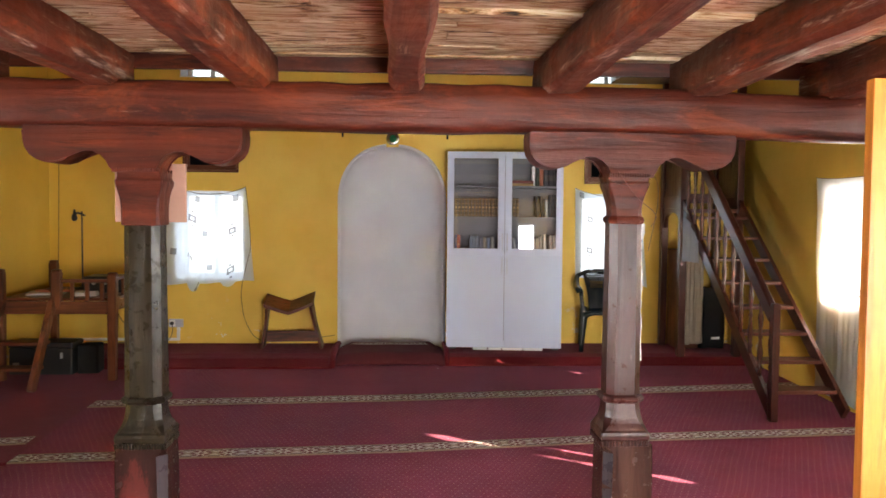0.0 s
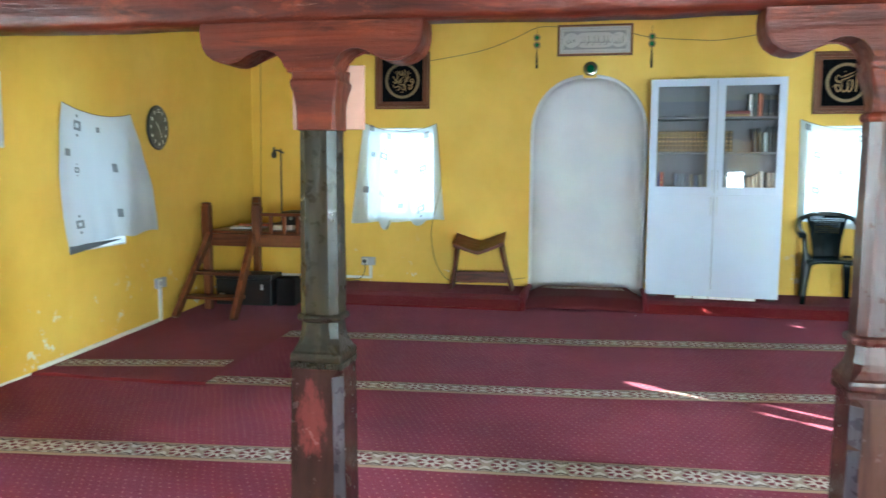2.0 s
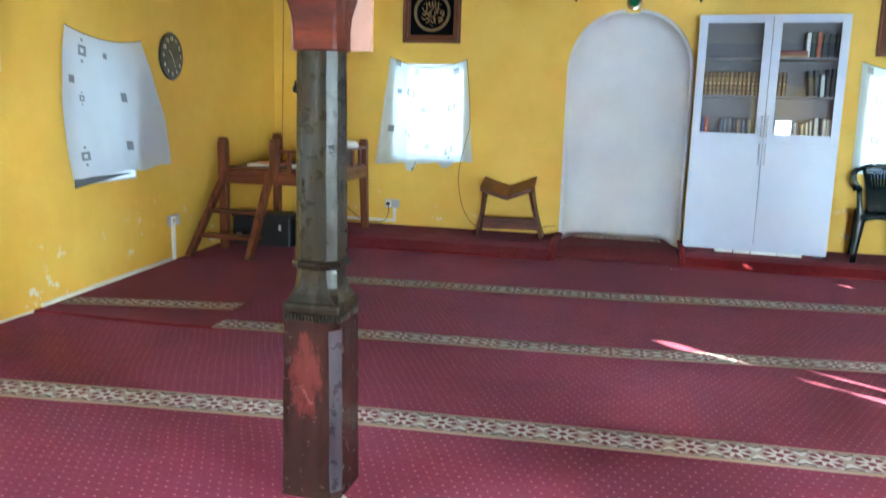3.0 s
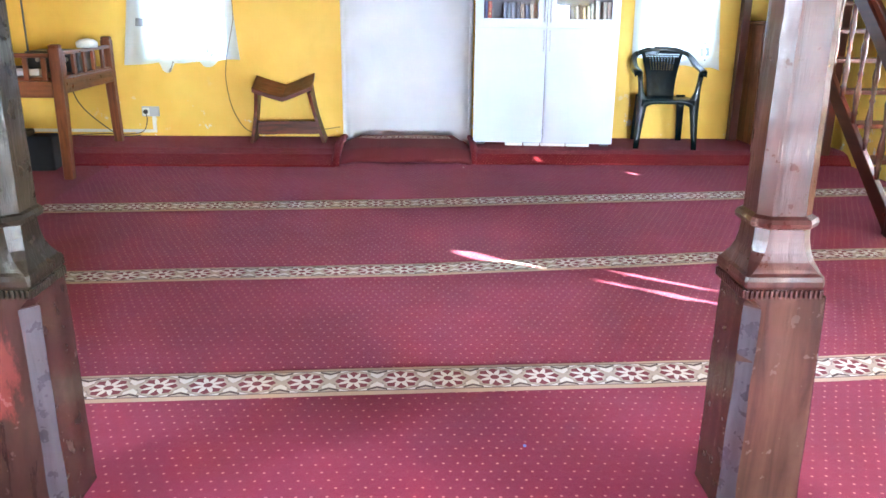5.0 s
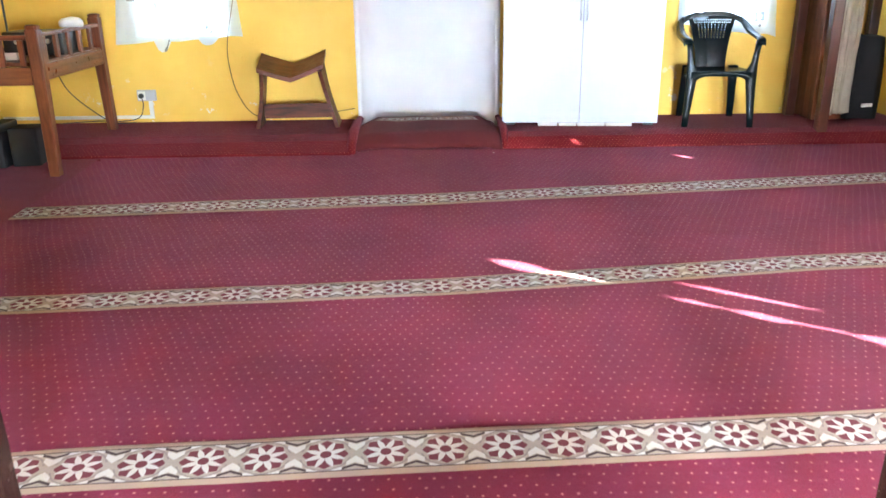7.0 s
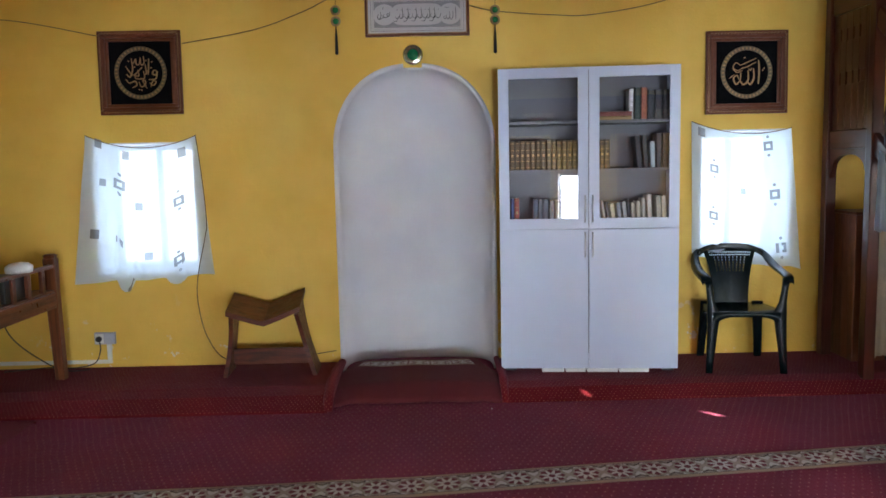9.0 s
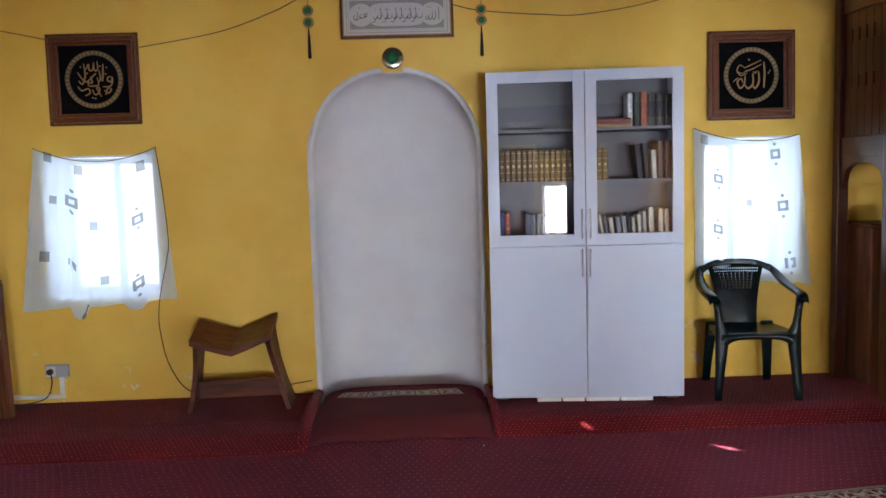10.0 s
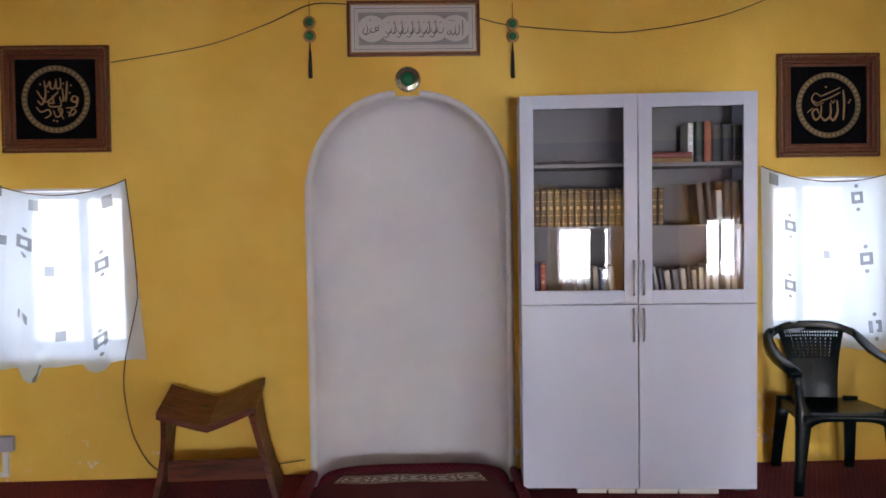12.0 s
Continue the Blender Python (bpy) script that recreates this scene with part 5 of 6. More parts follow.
stand = thing("microphone_stand", "thin black microphone stand on the raised desk", "microphone stand", (-3.52, 7.9, 0.783), 0)
bm = bmesh.new()
lathe(bm, [(0.10, 0), (0.10, 0.008), (0.03, 0.018), (0.012, 0.03)], 20)
part("foot", bm, BLACK, stand, "", True)
bm = bmesh.new()
tube(bm, [(0, 0, 0.02), (0, 0, 0.40), (0, 0, 0.74)], 0.008, 8)
part("pole", bm, BLACK, stand)
bm = bmesh.new()
tube(bm, [(0.03, 0, 0.70), (-0.03, -0.005, 0.725), (-0.075, -0.01, 0.72)], 0.009, 8)
part("clip", bm, BLACK, stand)
bm = bmesh.new()
lathe(bm, [(0.008, -0.06), (0.014, -0.02), (0.024, 0.0), (0.028, 0.025), (0.02, 0.048), (0.006, 0.055)], 14)
bmesh.ops.transform(bm, matrix=pose(-0.065, -0.012, 0.70, 160, 0, 20), verts=bm.verts)
part("microphone", bm, BLACK, stand, "", True)

# ---- V-seated stool on the step ----
stool = thing("stool", "dark walnut stool with a V-shaped seat and splayed plank legs", "stool", (-1.575, 8.16, PT + 0.004), 2)
bm = bmesh.new()
prof = []
for i in range(13):
    k = i / 12
    x = -0.245 + 0.49 * k
    z = 0.405 + 0.075 * (abs(2 * k - 1)) ** 1.15 + (0.022 if k > 0.5 else 0) * (2 * k - 1)
    prof.append((x, z))
rings = []
for y, dz in ((-0.15, -0.03), (-0.05, -0.005), (0.05, 0.022), (0.15, 0.05)):
    rings.append([(x, y, z + dz) for x, z in prof] + [(x, y, z + dz - 0.032) for x, z in reversed(prof)])
loft(bm, rings)
bmesh.ops.bevel(bm, geom=[e for e in bm.edges if e.calc_length() > 0.02 and len(e.link_faces) == 2 and e.calc_face_angle(0) > 1.0], offset=0.004, segments=1, affect="EDGES")
part("seat", bm, STOOL_WOOD, stool)
for s, xt, xb in ((-1, -0.215, -0.27), (1, 0.215, 0.325)):
    bm = bmesh.new()
    rings = []
    for i in range(9):
        k = i / 8
        z = 0.0 + (0.435) * k
        x = xb + (xt - xb) * (k + 0.10 * math.sin(math.pi * k))
        d = 0.135 - 0.045 * math.sin(math.pi * k)
        w = 0.014
        rings.append([(x - w, -d, z - 0.02 * k), (x + w, -d, z - 0.02 * k), (x + w, d, z + 0.035 * k), (x - w, d, z + 0.035 * k)])
    loft(bm, rings)
    part("leg", bm, STOOL_WOOD, stool)
block("stretcher", (-0.235, 0.275, -0.012, 0.012, 0.055, 0.165), STOOL_WOOD, stool)

# ---- plastic armchair ----
ch = thing("plastic_armchair", "dark green moulded plastic armchair standing on the red carpeted step", "chair", (1.598, 8.06, PT + 0.004), -7)
ch.scale = (0.96, 1, 1)


def shell(name, at, nu, nv, thick, label="", skip=None):
    """A moulded sheet: at(u, v) gives its points, u from -1 to 1 and v from 0 to 1."""
    bm = bmesh.new()
    rows = [[bm.verts.new(at(2 * i / nu - 1, j / nv)) for i in range(nu + 1)] for j in range(nv + 1)]
    for j, (a, b) in enumerate(zip(rows, rows[1:])):
        for i in range(nu):
            if not (skip and skip(i, j)):
                bm.faces.new((a[i], a[i + 1], b[i + 1], b[i]))
    loose = [v for v in bm.verts if not v.link_faces]
    bmesh.ops.delete(bm, geom=loose, context="VERTS")
    ob = part(name, bm, GREEN_PLASTIC, ch, label, True)
    s = ob.modifiers.new("thick", "SOLIDIFY")
    s.thickness = thick
    return ob


def seat_at(u, v):
    dip = 0.018 * (1 - u * u) * (1 - (2 * v - 1) ** 2)
    return (u * (0.238 - 0.035 * v), -0.222 + 0.43 * v, 0.408 - dip - 0.02 * v - 0.025 * max(0, 1 - v * 7) ** 2)


def back_at(u, v):
    hw = 0.118 + 0.012 * v + 0.058 * v ** 2.2
    return (u * hw, 0.195 + 0.075 * v + 0.02 * v * v + 0.022 * (1 - u * u), 0.375 + 0.375 * v)


def top_at(u, v):
    droop = 0.040 * abs(u) ** 3.5
    return (u * 0.232, 0.292 + 0.022 * (1 - u * u) - 0.03 * abs(u) ** 4 + 0.004 * v, 0.744 + 0.040 * v - droop + 0.006 * (1 - u * u))


shell("seat", seat_at, 12, 10, 0.02)
shell("backrest", back_at, 50, 42, 0.006, "backrest with rows of small slots",
      lambda i, j: (j in (37, 39) and i % 2 and 4 < i < 46) or (24 < j < 37 and j % 2 and i % 4 == 1 and 6 < i < 44))
shell("top_rail", top_at, 24, 5, 0.022)


def limb(name, rows, smooth=True):
    """A rounded channel-shaped limb: rows of x, y, z, half width, half depth."""
    bm = bmesh.new()
    rings = []
    for x, y, z, w, d in rows:
        rings.append([(x + w * math.copysign(abs(math.cos(a)) ** 0.6, math.cos(a)), y + d * math.copysign(abs(math.sin(a)) ** 0.6, math.sin(a)), z) for a in (math.pi * 2 * (k + 0.5) / 10 for k in range(10))])
    loft(bm, rings)
    return part(name, bm, GREEN_PLASTIC, ch, "", smooth)


for sx in (-1, 1):
    bm = bmesh.new()
    path = [(0.190, 0.298, 0.752), (0.222, 0.285, 0.742), (0.245, 0.255, 0.720), (0.258, 0.20, 0.690), (0.268, 0.11, 0.660), (0.275, -0.02, 0.642), (0.275, -0.14, 0.632), (0.268, -0.20, 0.622), (0.262, -0.228, 0.600)]
    rings = []
    for i, (x, y, z) in enumerate(path):
        w = 0.020 + 0.012 * min(1, i / 4)
        rings.append([(sx * (x - w), y, z - 0.012), (sx * (x - w), y, z + 0.004), (sx * (x - w * 0.5), y, z + 0.011), (sx * (x + w * 0.5), y, z + 0.010), (sx * (x + w), y, z + 0.001), (sx * (x + w), y, z - 0.024), (sx * (x + w * 0.7), y, z - 0.012)])
    loft(bm, rings)
    part("armrest", bm, GREEN_PLASTIC, ch, "", True)
    limb("leg", [(sx * 0.252, -0.205, 0.615, 0.024, 0.018), (sx * 0.243, -0.203, 0.54, 0.020, 0.016), (sx * 0.232, -0.203, 0.46, 0.024, 0.018), (sx * 0.216, -0.206, 0.395, 0.042, 0.020),
                 (sx * 0.218, -0.210, 0.33, 0.038, 0.020), (sx * 0.228, -0.216, 0.20, 0.030, 0.019), (sx * 0.238, -0.222, 0.08, 0.025, 0.018), (sx * 0.243, -0.225, 0.0, 0.023, 0.018)])
    limb("leg", [(sx * 0.178, 0.185, 0.40, 0.040, 0.018), (sx * 0.186, 0.205, 0.28, 0.034, 0.018), (sx * 0.196, 0.228, 0.13, 0.029, 0.018), (sx * 0.202, 0.245, 0.0, 0.026, 0.018)])
bm = bmesh.new()
rings = []
for i in range(25):
    u = i / 24 * 2 - 1
    drop = 0.035 + 0.085 * abs(u) ** 5
    rings.append([(u * 0.225, -0.228, 0.402 - drop), (u * 0.225, -0.230, 0.398), (u * 0.225, -0.216, 0.400), (u * 0.225, -0.218, 0.402 - drop)])
loft(bm, rings)
part("seat_apron", bm, GREEN_PLASTIC, ch, "", True)
for sx in (-1, 1):
    bm = bmesh.new()
    rings = []
    for i in range(17):
        v = i / 16
        drop = 0.03 + 0.05 * abs(2 * v - 1) ** 4
        x, y = sx * (0.236 - 0.035 * v), -0.215 + 0.42 * v
        rings.append([(x, y, 0.395 - drop - 0.02 * v), (x, y, 0.398 - 0.02 * v), (x - sx * 0.01, y, 0.398 - 0.02 * v), (x - sx * 0.01, y, 0.395 - drop - 0.02 * v)])
    loft(bm, rings)
    part("side_apron", bm, GREEN_PLASTIC, ch, "", True)


# ---- framed calligraphy and ornaments ----
def curve(pts, n=8):
    """A smooth line through points."""
    out = []
    P = [pts[0]] + list(pts) + [pts[-1]]
    for i in range(1, len(P) - 2):
        p0, p1, p2, p3 = (Vector(p) for p in P[i - 1:i + 3])
        for j in range(n):
            t = j / n
            out.append(0.5 * ((2 * p1) + (p2 - p0) * t + (2 * p0 - 5 * p1 + 4 * p2 - p3) * t * t + (3 * p1 - p0 - 3 * p2 + p3) * t ** 3))
    out.append(Vector(P[-1]))
    return out


def stroke(bm, pts, w, y=-0.002, thick=0.002, at=(0, 0), k=1.0):
    """A pen stroke as a raised ribbon in the x-z plane, thick in the middle and thin at the ends."""
    line = curve(pts)
    rings = []
    for i, p in enumerate(line):
        d = (line[min(i + 1, len(line) - 1)] - line[max(i - 1, 0)])
        d = d.normalized() if d.length > 1e-9 else Vector((1, 0))
        nn = Vector((-d.y, d.x))
        ww = w * (0.35 + 0.65 * math.sin(math.pi * (0.08 + 0.84 * i / (len(line) - 1))))
        p = Vector(at) + p * k
        a, b = p + nn * ww, p - nn * ww
        rings.append([(a.x, y, a.y), (b.x, y, b.y), (b.x, y - thick, b.y), (a.x, y - thick, a.y)])
    loft(bm, rings)


def diamond(bm, x, z, r, y=-0.002):
    loft(bm, [[(x, y, z - r), (x + r, y, z), (x, y, z + r), (x - r, y, z)], [(x, y - 0.002, z - r), (x + r, y - 0.002, z), (x, y - 0.002, z + r), (x - r, y - 0.002, z)]])


def moulding(parent, w, h, m, mat_, depth=0.03, name="frame"):
    for x0, x1, z0, z1 in ((-w / 2, w / 2, h / 2 - m, h / 2), (-w / 2, w / 2, -h / 2, -h / 2 + m), (-w / 2, -w / 2 + m, -h / 2 + m, h / 2 - m), (w / 2 - m, w / 2, -h / 2 + m, h / 2 - m)):
        block(name + "_side", (x0, x1, -depth, 0, z0, z1), mat_, parent, "", 0.006)


def roundel(at, tilt, label, strokes, dots):
    """A square black picture with a gold ring of writing in a carved bronze frame."""
    pic = thing("framed_calligraphy", label, "framed picture", group="framed roundels")
    w = 0.565
    pic.matrix_basis = pose(at[0], at[1], at[2], tilt, 0, 0)
    moulding(pic, w, w, 0.03, BRONZE, 0.022)
    moulding(pic, w - 0.058, w - 0.058, 0.022, BRONZE, 0.030, "carved_band")
    bm = bmesh.new()
    n = 46
    for i in range(n):
        k = -w / 2 + 0.025 + (w - 0.05) * i / (n - 1)
        for s in (-1, 1):
            e, m = s * (w / 2 - 0.017), 0.008 if i % 2 else 0.004
            for swap in (False, True):
                ring = [(k - 0.0045, e - m), (k + 0.0005, e - m * 0.4), (k + 0.0045, e + m), (k - 0.0005, e + m * 0.4)]
                ring = [(b, a) if swap else (a, b) for a, b in ring]
                loft(bm, [[(a, -0.021, b) for a, b in ring], [(a, -0.0285, b) for a, b in ring]])
    tagged(part("carved_beading", bm, GOLD, pic), kind="stuff")
    moulding(pic, w - 0.10, w - 0.10, 0.022, BRONZE, 0.018, "inner")
    block("ground_board", (-w / 2 + 0.07, w / 2 - 0.07, -0.008, 0, -w / 2 + 0.07, w / 2 - 0.07), VELVET, pic, "black velvet ground", 0)
    bm = bmesh.new()
    r0, r1, n = 0.150, 0.178, 64
    rings = [[(r * math.cos(a), y, r * math.sin(a)) for r, y in ((r0, -0.008), (r0, -0.011), (r1, -0.011), (r1, -0.008))] for a in (2 * math.pi * i / n for i in range(n))]
    vr = [[bm.verts.new(p) for p in ring] for ring in rings]
    for i in range(n):
        a, b = vr[i], vr[(i + 1) % n]
        for j in range(4):
            bm.faces.new((a[j], a[(j + 1) % 4], b[(j + 1) % 4], b[j]))
    ring = part("ring", bm, plain("dull_gold_band", (0.15, 0.115, 0.065), 0.5, 0.5, 0.4, 150, 0.4), pic)
    bm = bmesh.new()
    for i in range(40):
        a = 2 * math.pi * i / 40
        loft(bm, [[((rr) * math.cos(a + da), y, (rr) * math.sin(a + da)) for rr, da in ((0.153, 0), (0.164, 0.05), (0.175, 0.01), (0.164, -0.04))] for y in (-0.0112, -0.0125)])
    tagged(part("ring_ornament", bm, GOLD, pic), kind="stuff")
    bm = bmesh.new()
    for pts, ww in strokes:
        stroke(bm, pts, ww * 0.72, -0.0082, 0.0025, (0, 0), 0.132)
    for x, z in dots:
        diamond(bm, x * 0.132, z * 0.132, 0.006, -0.0082)
    part("writing", bm, GOLD, pic, "raised gold calligraphy")
    return pic


ALLAH = [([(0.62, 0.62), (0.66, 0.1), (0.62, -0.62)], 0.008), ([(0.36, 0.2), (0.38, -0.3), (0.2, -0.62), (0.05, -0.45)], 0.008), ([(0.08, 0.1), (0.08, -0.4), (-0.15, -0.62), (-0.32, -0.45)], 0.008),
         ([(-0.3, 0.0), (-0.34, -0.4), (-0.55, -0.6), (-0.68, -0.3), (-0.5, -0.15), (-0.4, -0.35)], 0.007), ([(0.5, 0.72), (0.0, 0.5), (-0.3, 0.38)], 0.005), ([(0.5, 0.52), (0.05, 0.3), (-0.25, 0.2)], 0.005),
         ([(-0.3, 0.35), (-0.55, 0.5), (-0.7, 0.25), (-0.45, 0.1), (-0.2, 0.25)], 0.004), ([(-0.72, 0.2), (-0.5, 0.0), (-0.2, 0.12)], 0.004), ([(0.1, 0.2), (0.2, 0.1), (0.28, 0.22)], 0.004), ([(-0.9, -0.3), (-0.65, -0.1)], 0.004)]
VERSE = [([(0.45, 0.72), (0.42, 0.2), (0.38, -0.1)], 0.007), ([(0.18, 0.85), (0.2, 0.5), (0.05, 0.42), (0.02, 0.75)], 0.006), ([(0.02, 0.8), (-0.05, 0.45), (-0.2, 0.45), (-0.22, 0.7), (-0.35, 0.5), (-0.45, 0.62)], 0.006),
         ([(-0.75, 0.35), (-0.4, -0.1), (0.0, 0.2), (0.1, 0.3)], 0.006), ([(-0.45, 0.75), (-0.4, 0.2), (-0.55, -0.2), (-0.72, -0.05)], 0.007), ([(0.88, 0.05), (0.7, 0.12), (0.62, -0.05), (0.8, -0.12), (0.86, 0.08), (0.78, -0.3), (0.4, -0.35)], 0.007),
         ([(0.15, 0.1), (0.2, -0.25), (0.0, -0.3), (-0.25, -0.28), (-0.3, -0.1)], 0.006), ([(-0.78, -0.3), (-0.6, -0.5), (-0.3, -0.42), (-0.22, -0.62), (-0.45, -0.75)], 0.006), ([(-0.1, -0.45), (0.0, -0.7), (0.2, -0.62), (0.22, -0.4), (0.1, -0.42), (0.3, -0.8)], 0.006),
         ([(0.45, -0.5), (0.62, -0.65), (0.78, -0.48), (0.62, -0.42), (0.5, -0.72)], 0.006), ([(0.25, 0.45), (0.3, 0.0), (0.2, -0.1)], 0.006), ([(-0.15, 0.15), (-0.1, -0.15), (-0.35, -0.1)], 0.006)]
roundel((-2.408, W - 0.012, 2.215), -1.5, "square black picture of gold verse calligraphy in a carved bronze frame", VERSE, [(0.6, 0.55), (0.3, 0.62), (-0.6, 0.6), (-0.1, -0.85), (0.02, -0.88), (0.55, 0.25), (-0.3, 0.3)])
roundel((1.745, W - 0.012, 2.137), -1.5, "square black picture of large gold calligraphy in a carved bronze frame", ALLAH, [(0.85, 0.1), (0.92, 0.2), (-0.1, 0.75)])

sign = thing("framed_inscription", "long white framed calligraphy panel with a bronze frame above the niche", "framed picture")
sign.matrix_basis = pose(-0.512, W - 0.008, 2.57, -3, 0, 0)
SW, SH = 0.71, 0.297
moulding(sign, SW, SH, 0.017, BRONZE, 0.024)
moulding(sign, SW - 0.034, SH - 0.034, 0.005, GOLD, 0.02, "gilt_line")
SIGN_WHITE = plain("pale_grey_panel", (0.52, 0.5, 0.5), 0.6, 0, 0.06, 80, 0.1)
INK = plain("black_ink", (0.025, 0.025, 0.03), 0.6)
GREY_INK = plain("grey_print_ink", (0.26, 0.26, 0.27), 0.7)
block("panel", (-SW / 2 + 0.02, SW / 2 - 0.02, -0.008, 0, -SH / 2 + 0.02, SH / 2 - 0.02), SIGN_WHITE, sign, "pale grey printed panel", 0)
for k, t in ((0.038, 0.0018), (0.052, 0.0010), (0.062, 0.0022)):
    w, h = SW / 2 - k, SH / 2 - k
    bm = bmesh.new()
    for x0, x1, z0, z1 in ((-w, w, h - t, h), (-w, w, -h, -h + t), (-w, -w + t, -h + t, h - t), (w - t, w, -h + t, h - t)):
        box(bm, x0, x1, -0.0092, -0.0079, z0, z1)
    part("border_line", bm, INK if t > 0.0015 else GREY_INK, sign)
block("field", (-SW / 2 + 0.066, SW / 2 - 0.066, -0.0088, -0.0079, -SH / 2 + 0.066, SH / 2 - 0.066), GREY_INK, sign, "grey patterned field", 0)
for cx, r in ((-0.223, 0.077), (0.223, 0.077)):
    bm = bmesh.new()
    loft(bm, [[(cx + r * math.cos(a), y, 0.92 * r * math.sin(a)) for a in (2 * math.pi * i / 40 for i in range(40))] for y in (-0.0089, -0.0098)])
    part("cartouche", bm, SIGN_WHITE, sign)
bm = bmesh.new()
pts = []
for i in range(56):
    a = 2 * math.pi * i / 56
    c, s_ = math.cos(a), math.sin(a)
    pts.append((math.copysign(abs(c) ** 0.35, c) * 0.172, math.copysign(abs(s_) ** 0.6, s_) * 0.072))
loft(bm, [[(x, y, z) for x, z in pts] for y in (-0.0089, -0.0101)])
part("cartouche", bm, SIGN_WHITE, sign)


def word(ob_name, pieces, parent, y=-0.0101):
    bm = bmesh.new()
    for pts, ww in pieces:
        stroke(bm, pts, ww, y, 0.0012)
    part(ob_name, bm, INK, parent, "black calligraphy")


word("writing", [([(0.262, 0.045), (0.264, 0.0), (0.262, -0.04)], 0.0022), ([(0.243, 0.02), (0.244, -0.02), (0.230, -0.038), (0.222, -0.02)], 0.0022), ([(0.222, 0.015), (0.222, -0.02), (0.208, -0.037), (0.200, -0.02)], 0.0022),
                 ([(0.202, -0.005), (0.192, -0.035), (0.180, -0.025), (0.192, -0.012)], 0.002), ([(0.185, 0.045), (0.205, 0.04), (0.22, 0.045)], 0.001)], sign)
pieces = []
for i, x in enumerate((0.150, 0.118, 0.084, 0.062, 0.028, -0.006, -0.040, -0.062, -0.1, -0.128)):
    tall = i % 3 != 0
    if tall:
        pieces.append(([(x, 0.045), (x + 0.002, 0.0), (x - 0.008, -0.03)], 0.002))
    pieces.append(([(x + 0.012, 0.005), (x + 0.004, -0.02), (x - 0.012, -0.026), (x - 0.022, -0.012)], 0.002))
    if i % 2:
        pieces.append(([(x + 0.004, -0.012), (x - 0.014, -0.045), (x - 0.034, -0.042)], 0.0018))
    pieces.append(([(x - 0.01, 0.028), (x - 0.002, 0.034)], 0.0013))
word("writing", pieces, sign, -0.0103)
word("writing", [([(-0.185, 0.02), (-0.190, -0.01), (-0.205, -0.005), (-0.2, 0.008), (-0.188, 0.0)], 0.0022), ([(-0.19, -0.005), (-0.215, -0.02), (-0.232, -0.01), (-0.222, 0.006)], 0.0022), ([(-0.222, -0.012), (-0.25, -0.03), (-0.270, -0.02), (-0.262, 0.005)], 0.0022),
                 ([(-0.25, 0.02), (-0.245, -0.01), (-0.262, -0.035)], 0.002), ([(-0.225, 0.05), (-0.235, 0.045), (-0.228, 0.035)], 0.001)], sign)

plate = thing("wall_medallion", "round glass medallion with a green centre and silver rim", "wall ornament")
plate.matrix_basis = pose(-0.548, W - 0.003, 2.302, 90, 0, 0)
bm = bmesh.new()
lathe(bm, [(0.066, 0), (0.069, 0.008), (0.062, 0.016), (0.048, 0.012), (0.040, 0.015)], 40)
part("rim", bm, plain("silvered_glass", (0.45, 0.47, 0.4), 0.15, 0.9, 0.3, 60, 0.3), plate, "", True)
bm = bmesh.new()
lathe(bm, [(0.0395, 0.012), (0.036, 0.022), (0.022, 0.030), (0.004, 0.033)], 32)
part("green_centre", bm, plain("green_enamel", (0.01, 0.16, 0.06), 0.12, 0, 0.4, 90, 0.1), plate, "", True)

for ox, zt, z1, z2, z3 in ((-1.065, 2.72, 2.617, 2.545, 2.50), (0.018, 2.70, 2.60, 2.535, 2.49)):
    orn = thing("bead_pendant", "pendant of two green and gold beads with a dark tassel", "wall ornament", (ox, W - 0.022, 0), group="pendants beside the inscription")
    bm = bmesh.new()
    tube(bm, [(0, 0, zt), (0.001, 0, (zt + z1) / 2), (0, 0, z1)], 0.002, 5)
    part("cord", bm, BRONZE, orn)
    for z in (z1, z2):
        bm = bmesh.new()
        lathe(bm, [(0.030, -0.004), (0.034, 0.003), (0.028, 0.009), (0.022, 0.007)], 24)
        bmesh.ops.transform(bm, matrix=pose(0, 0, z - 0.012, 90), verts=bm.verts)
        disc = part("bead_rim", bm, GOLD, orn, "", True)
        bm = bmesh.new()
        lathe(bm, [(0.0215, -0.003), (0.020, 0.011), (0.012, 0.017), (0.003, 0.019)], 20)
        bmesh.ops.transform(bm, matrix=pose(0, 0, z - 0.012, 90), verts=bm.verts)
        part("bead_centre", bm, plain("green_bead", (0.02, 0.2, 0.07), 0.1, 0.1, 0.5, 120, 0.1), orn, "", True)
    bm = bmesh.new()
    lathe(bm, [(0.003, z3 + 0.0), (0.005, z3 - 0.04), (0.007, z3 - 0.05), (0.010, z3 - 0.12), (0.011, z3 - 0.185), (0.004, z3 - 0.19)], 10)
    part("tassel", bm, BLACK_CLOTH, orn, "", True)


def cable(name, label, pts, r, mat_, n=10, category="cable"):
    c = thing(name, label, category)
    line = []
    P = [pts[0]] + list(pts) + [pts[-1]]
    for i in range(1, len(P) - 2):
        p0, p1, p2, p3 = (Vector(p) for p in P[i - 1:i + 3])
        for j in range(n):
            t = j / n
            line.append(0.5 * ((2 * p1) + (p2 - p0) * t + (2 * p0 - 5 * p1 + 4 * p2 - p3) * t * t + (3 * p1 - p0 - 3 * p2 + p3) * t ** 3))
    line.append(Vector(pts[-1]))
    bm = bmesh.new()
    tube(bm, line, r, 6)
    part("wire", bm, mat_, c, "", True)
    return c


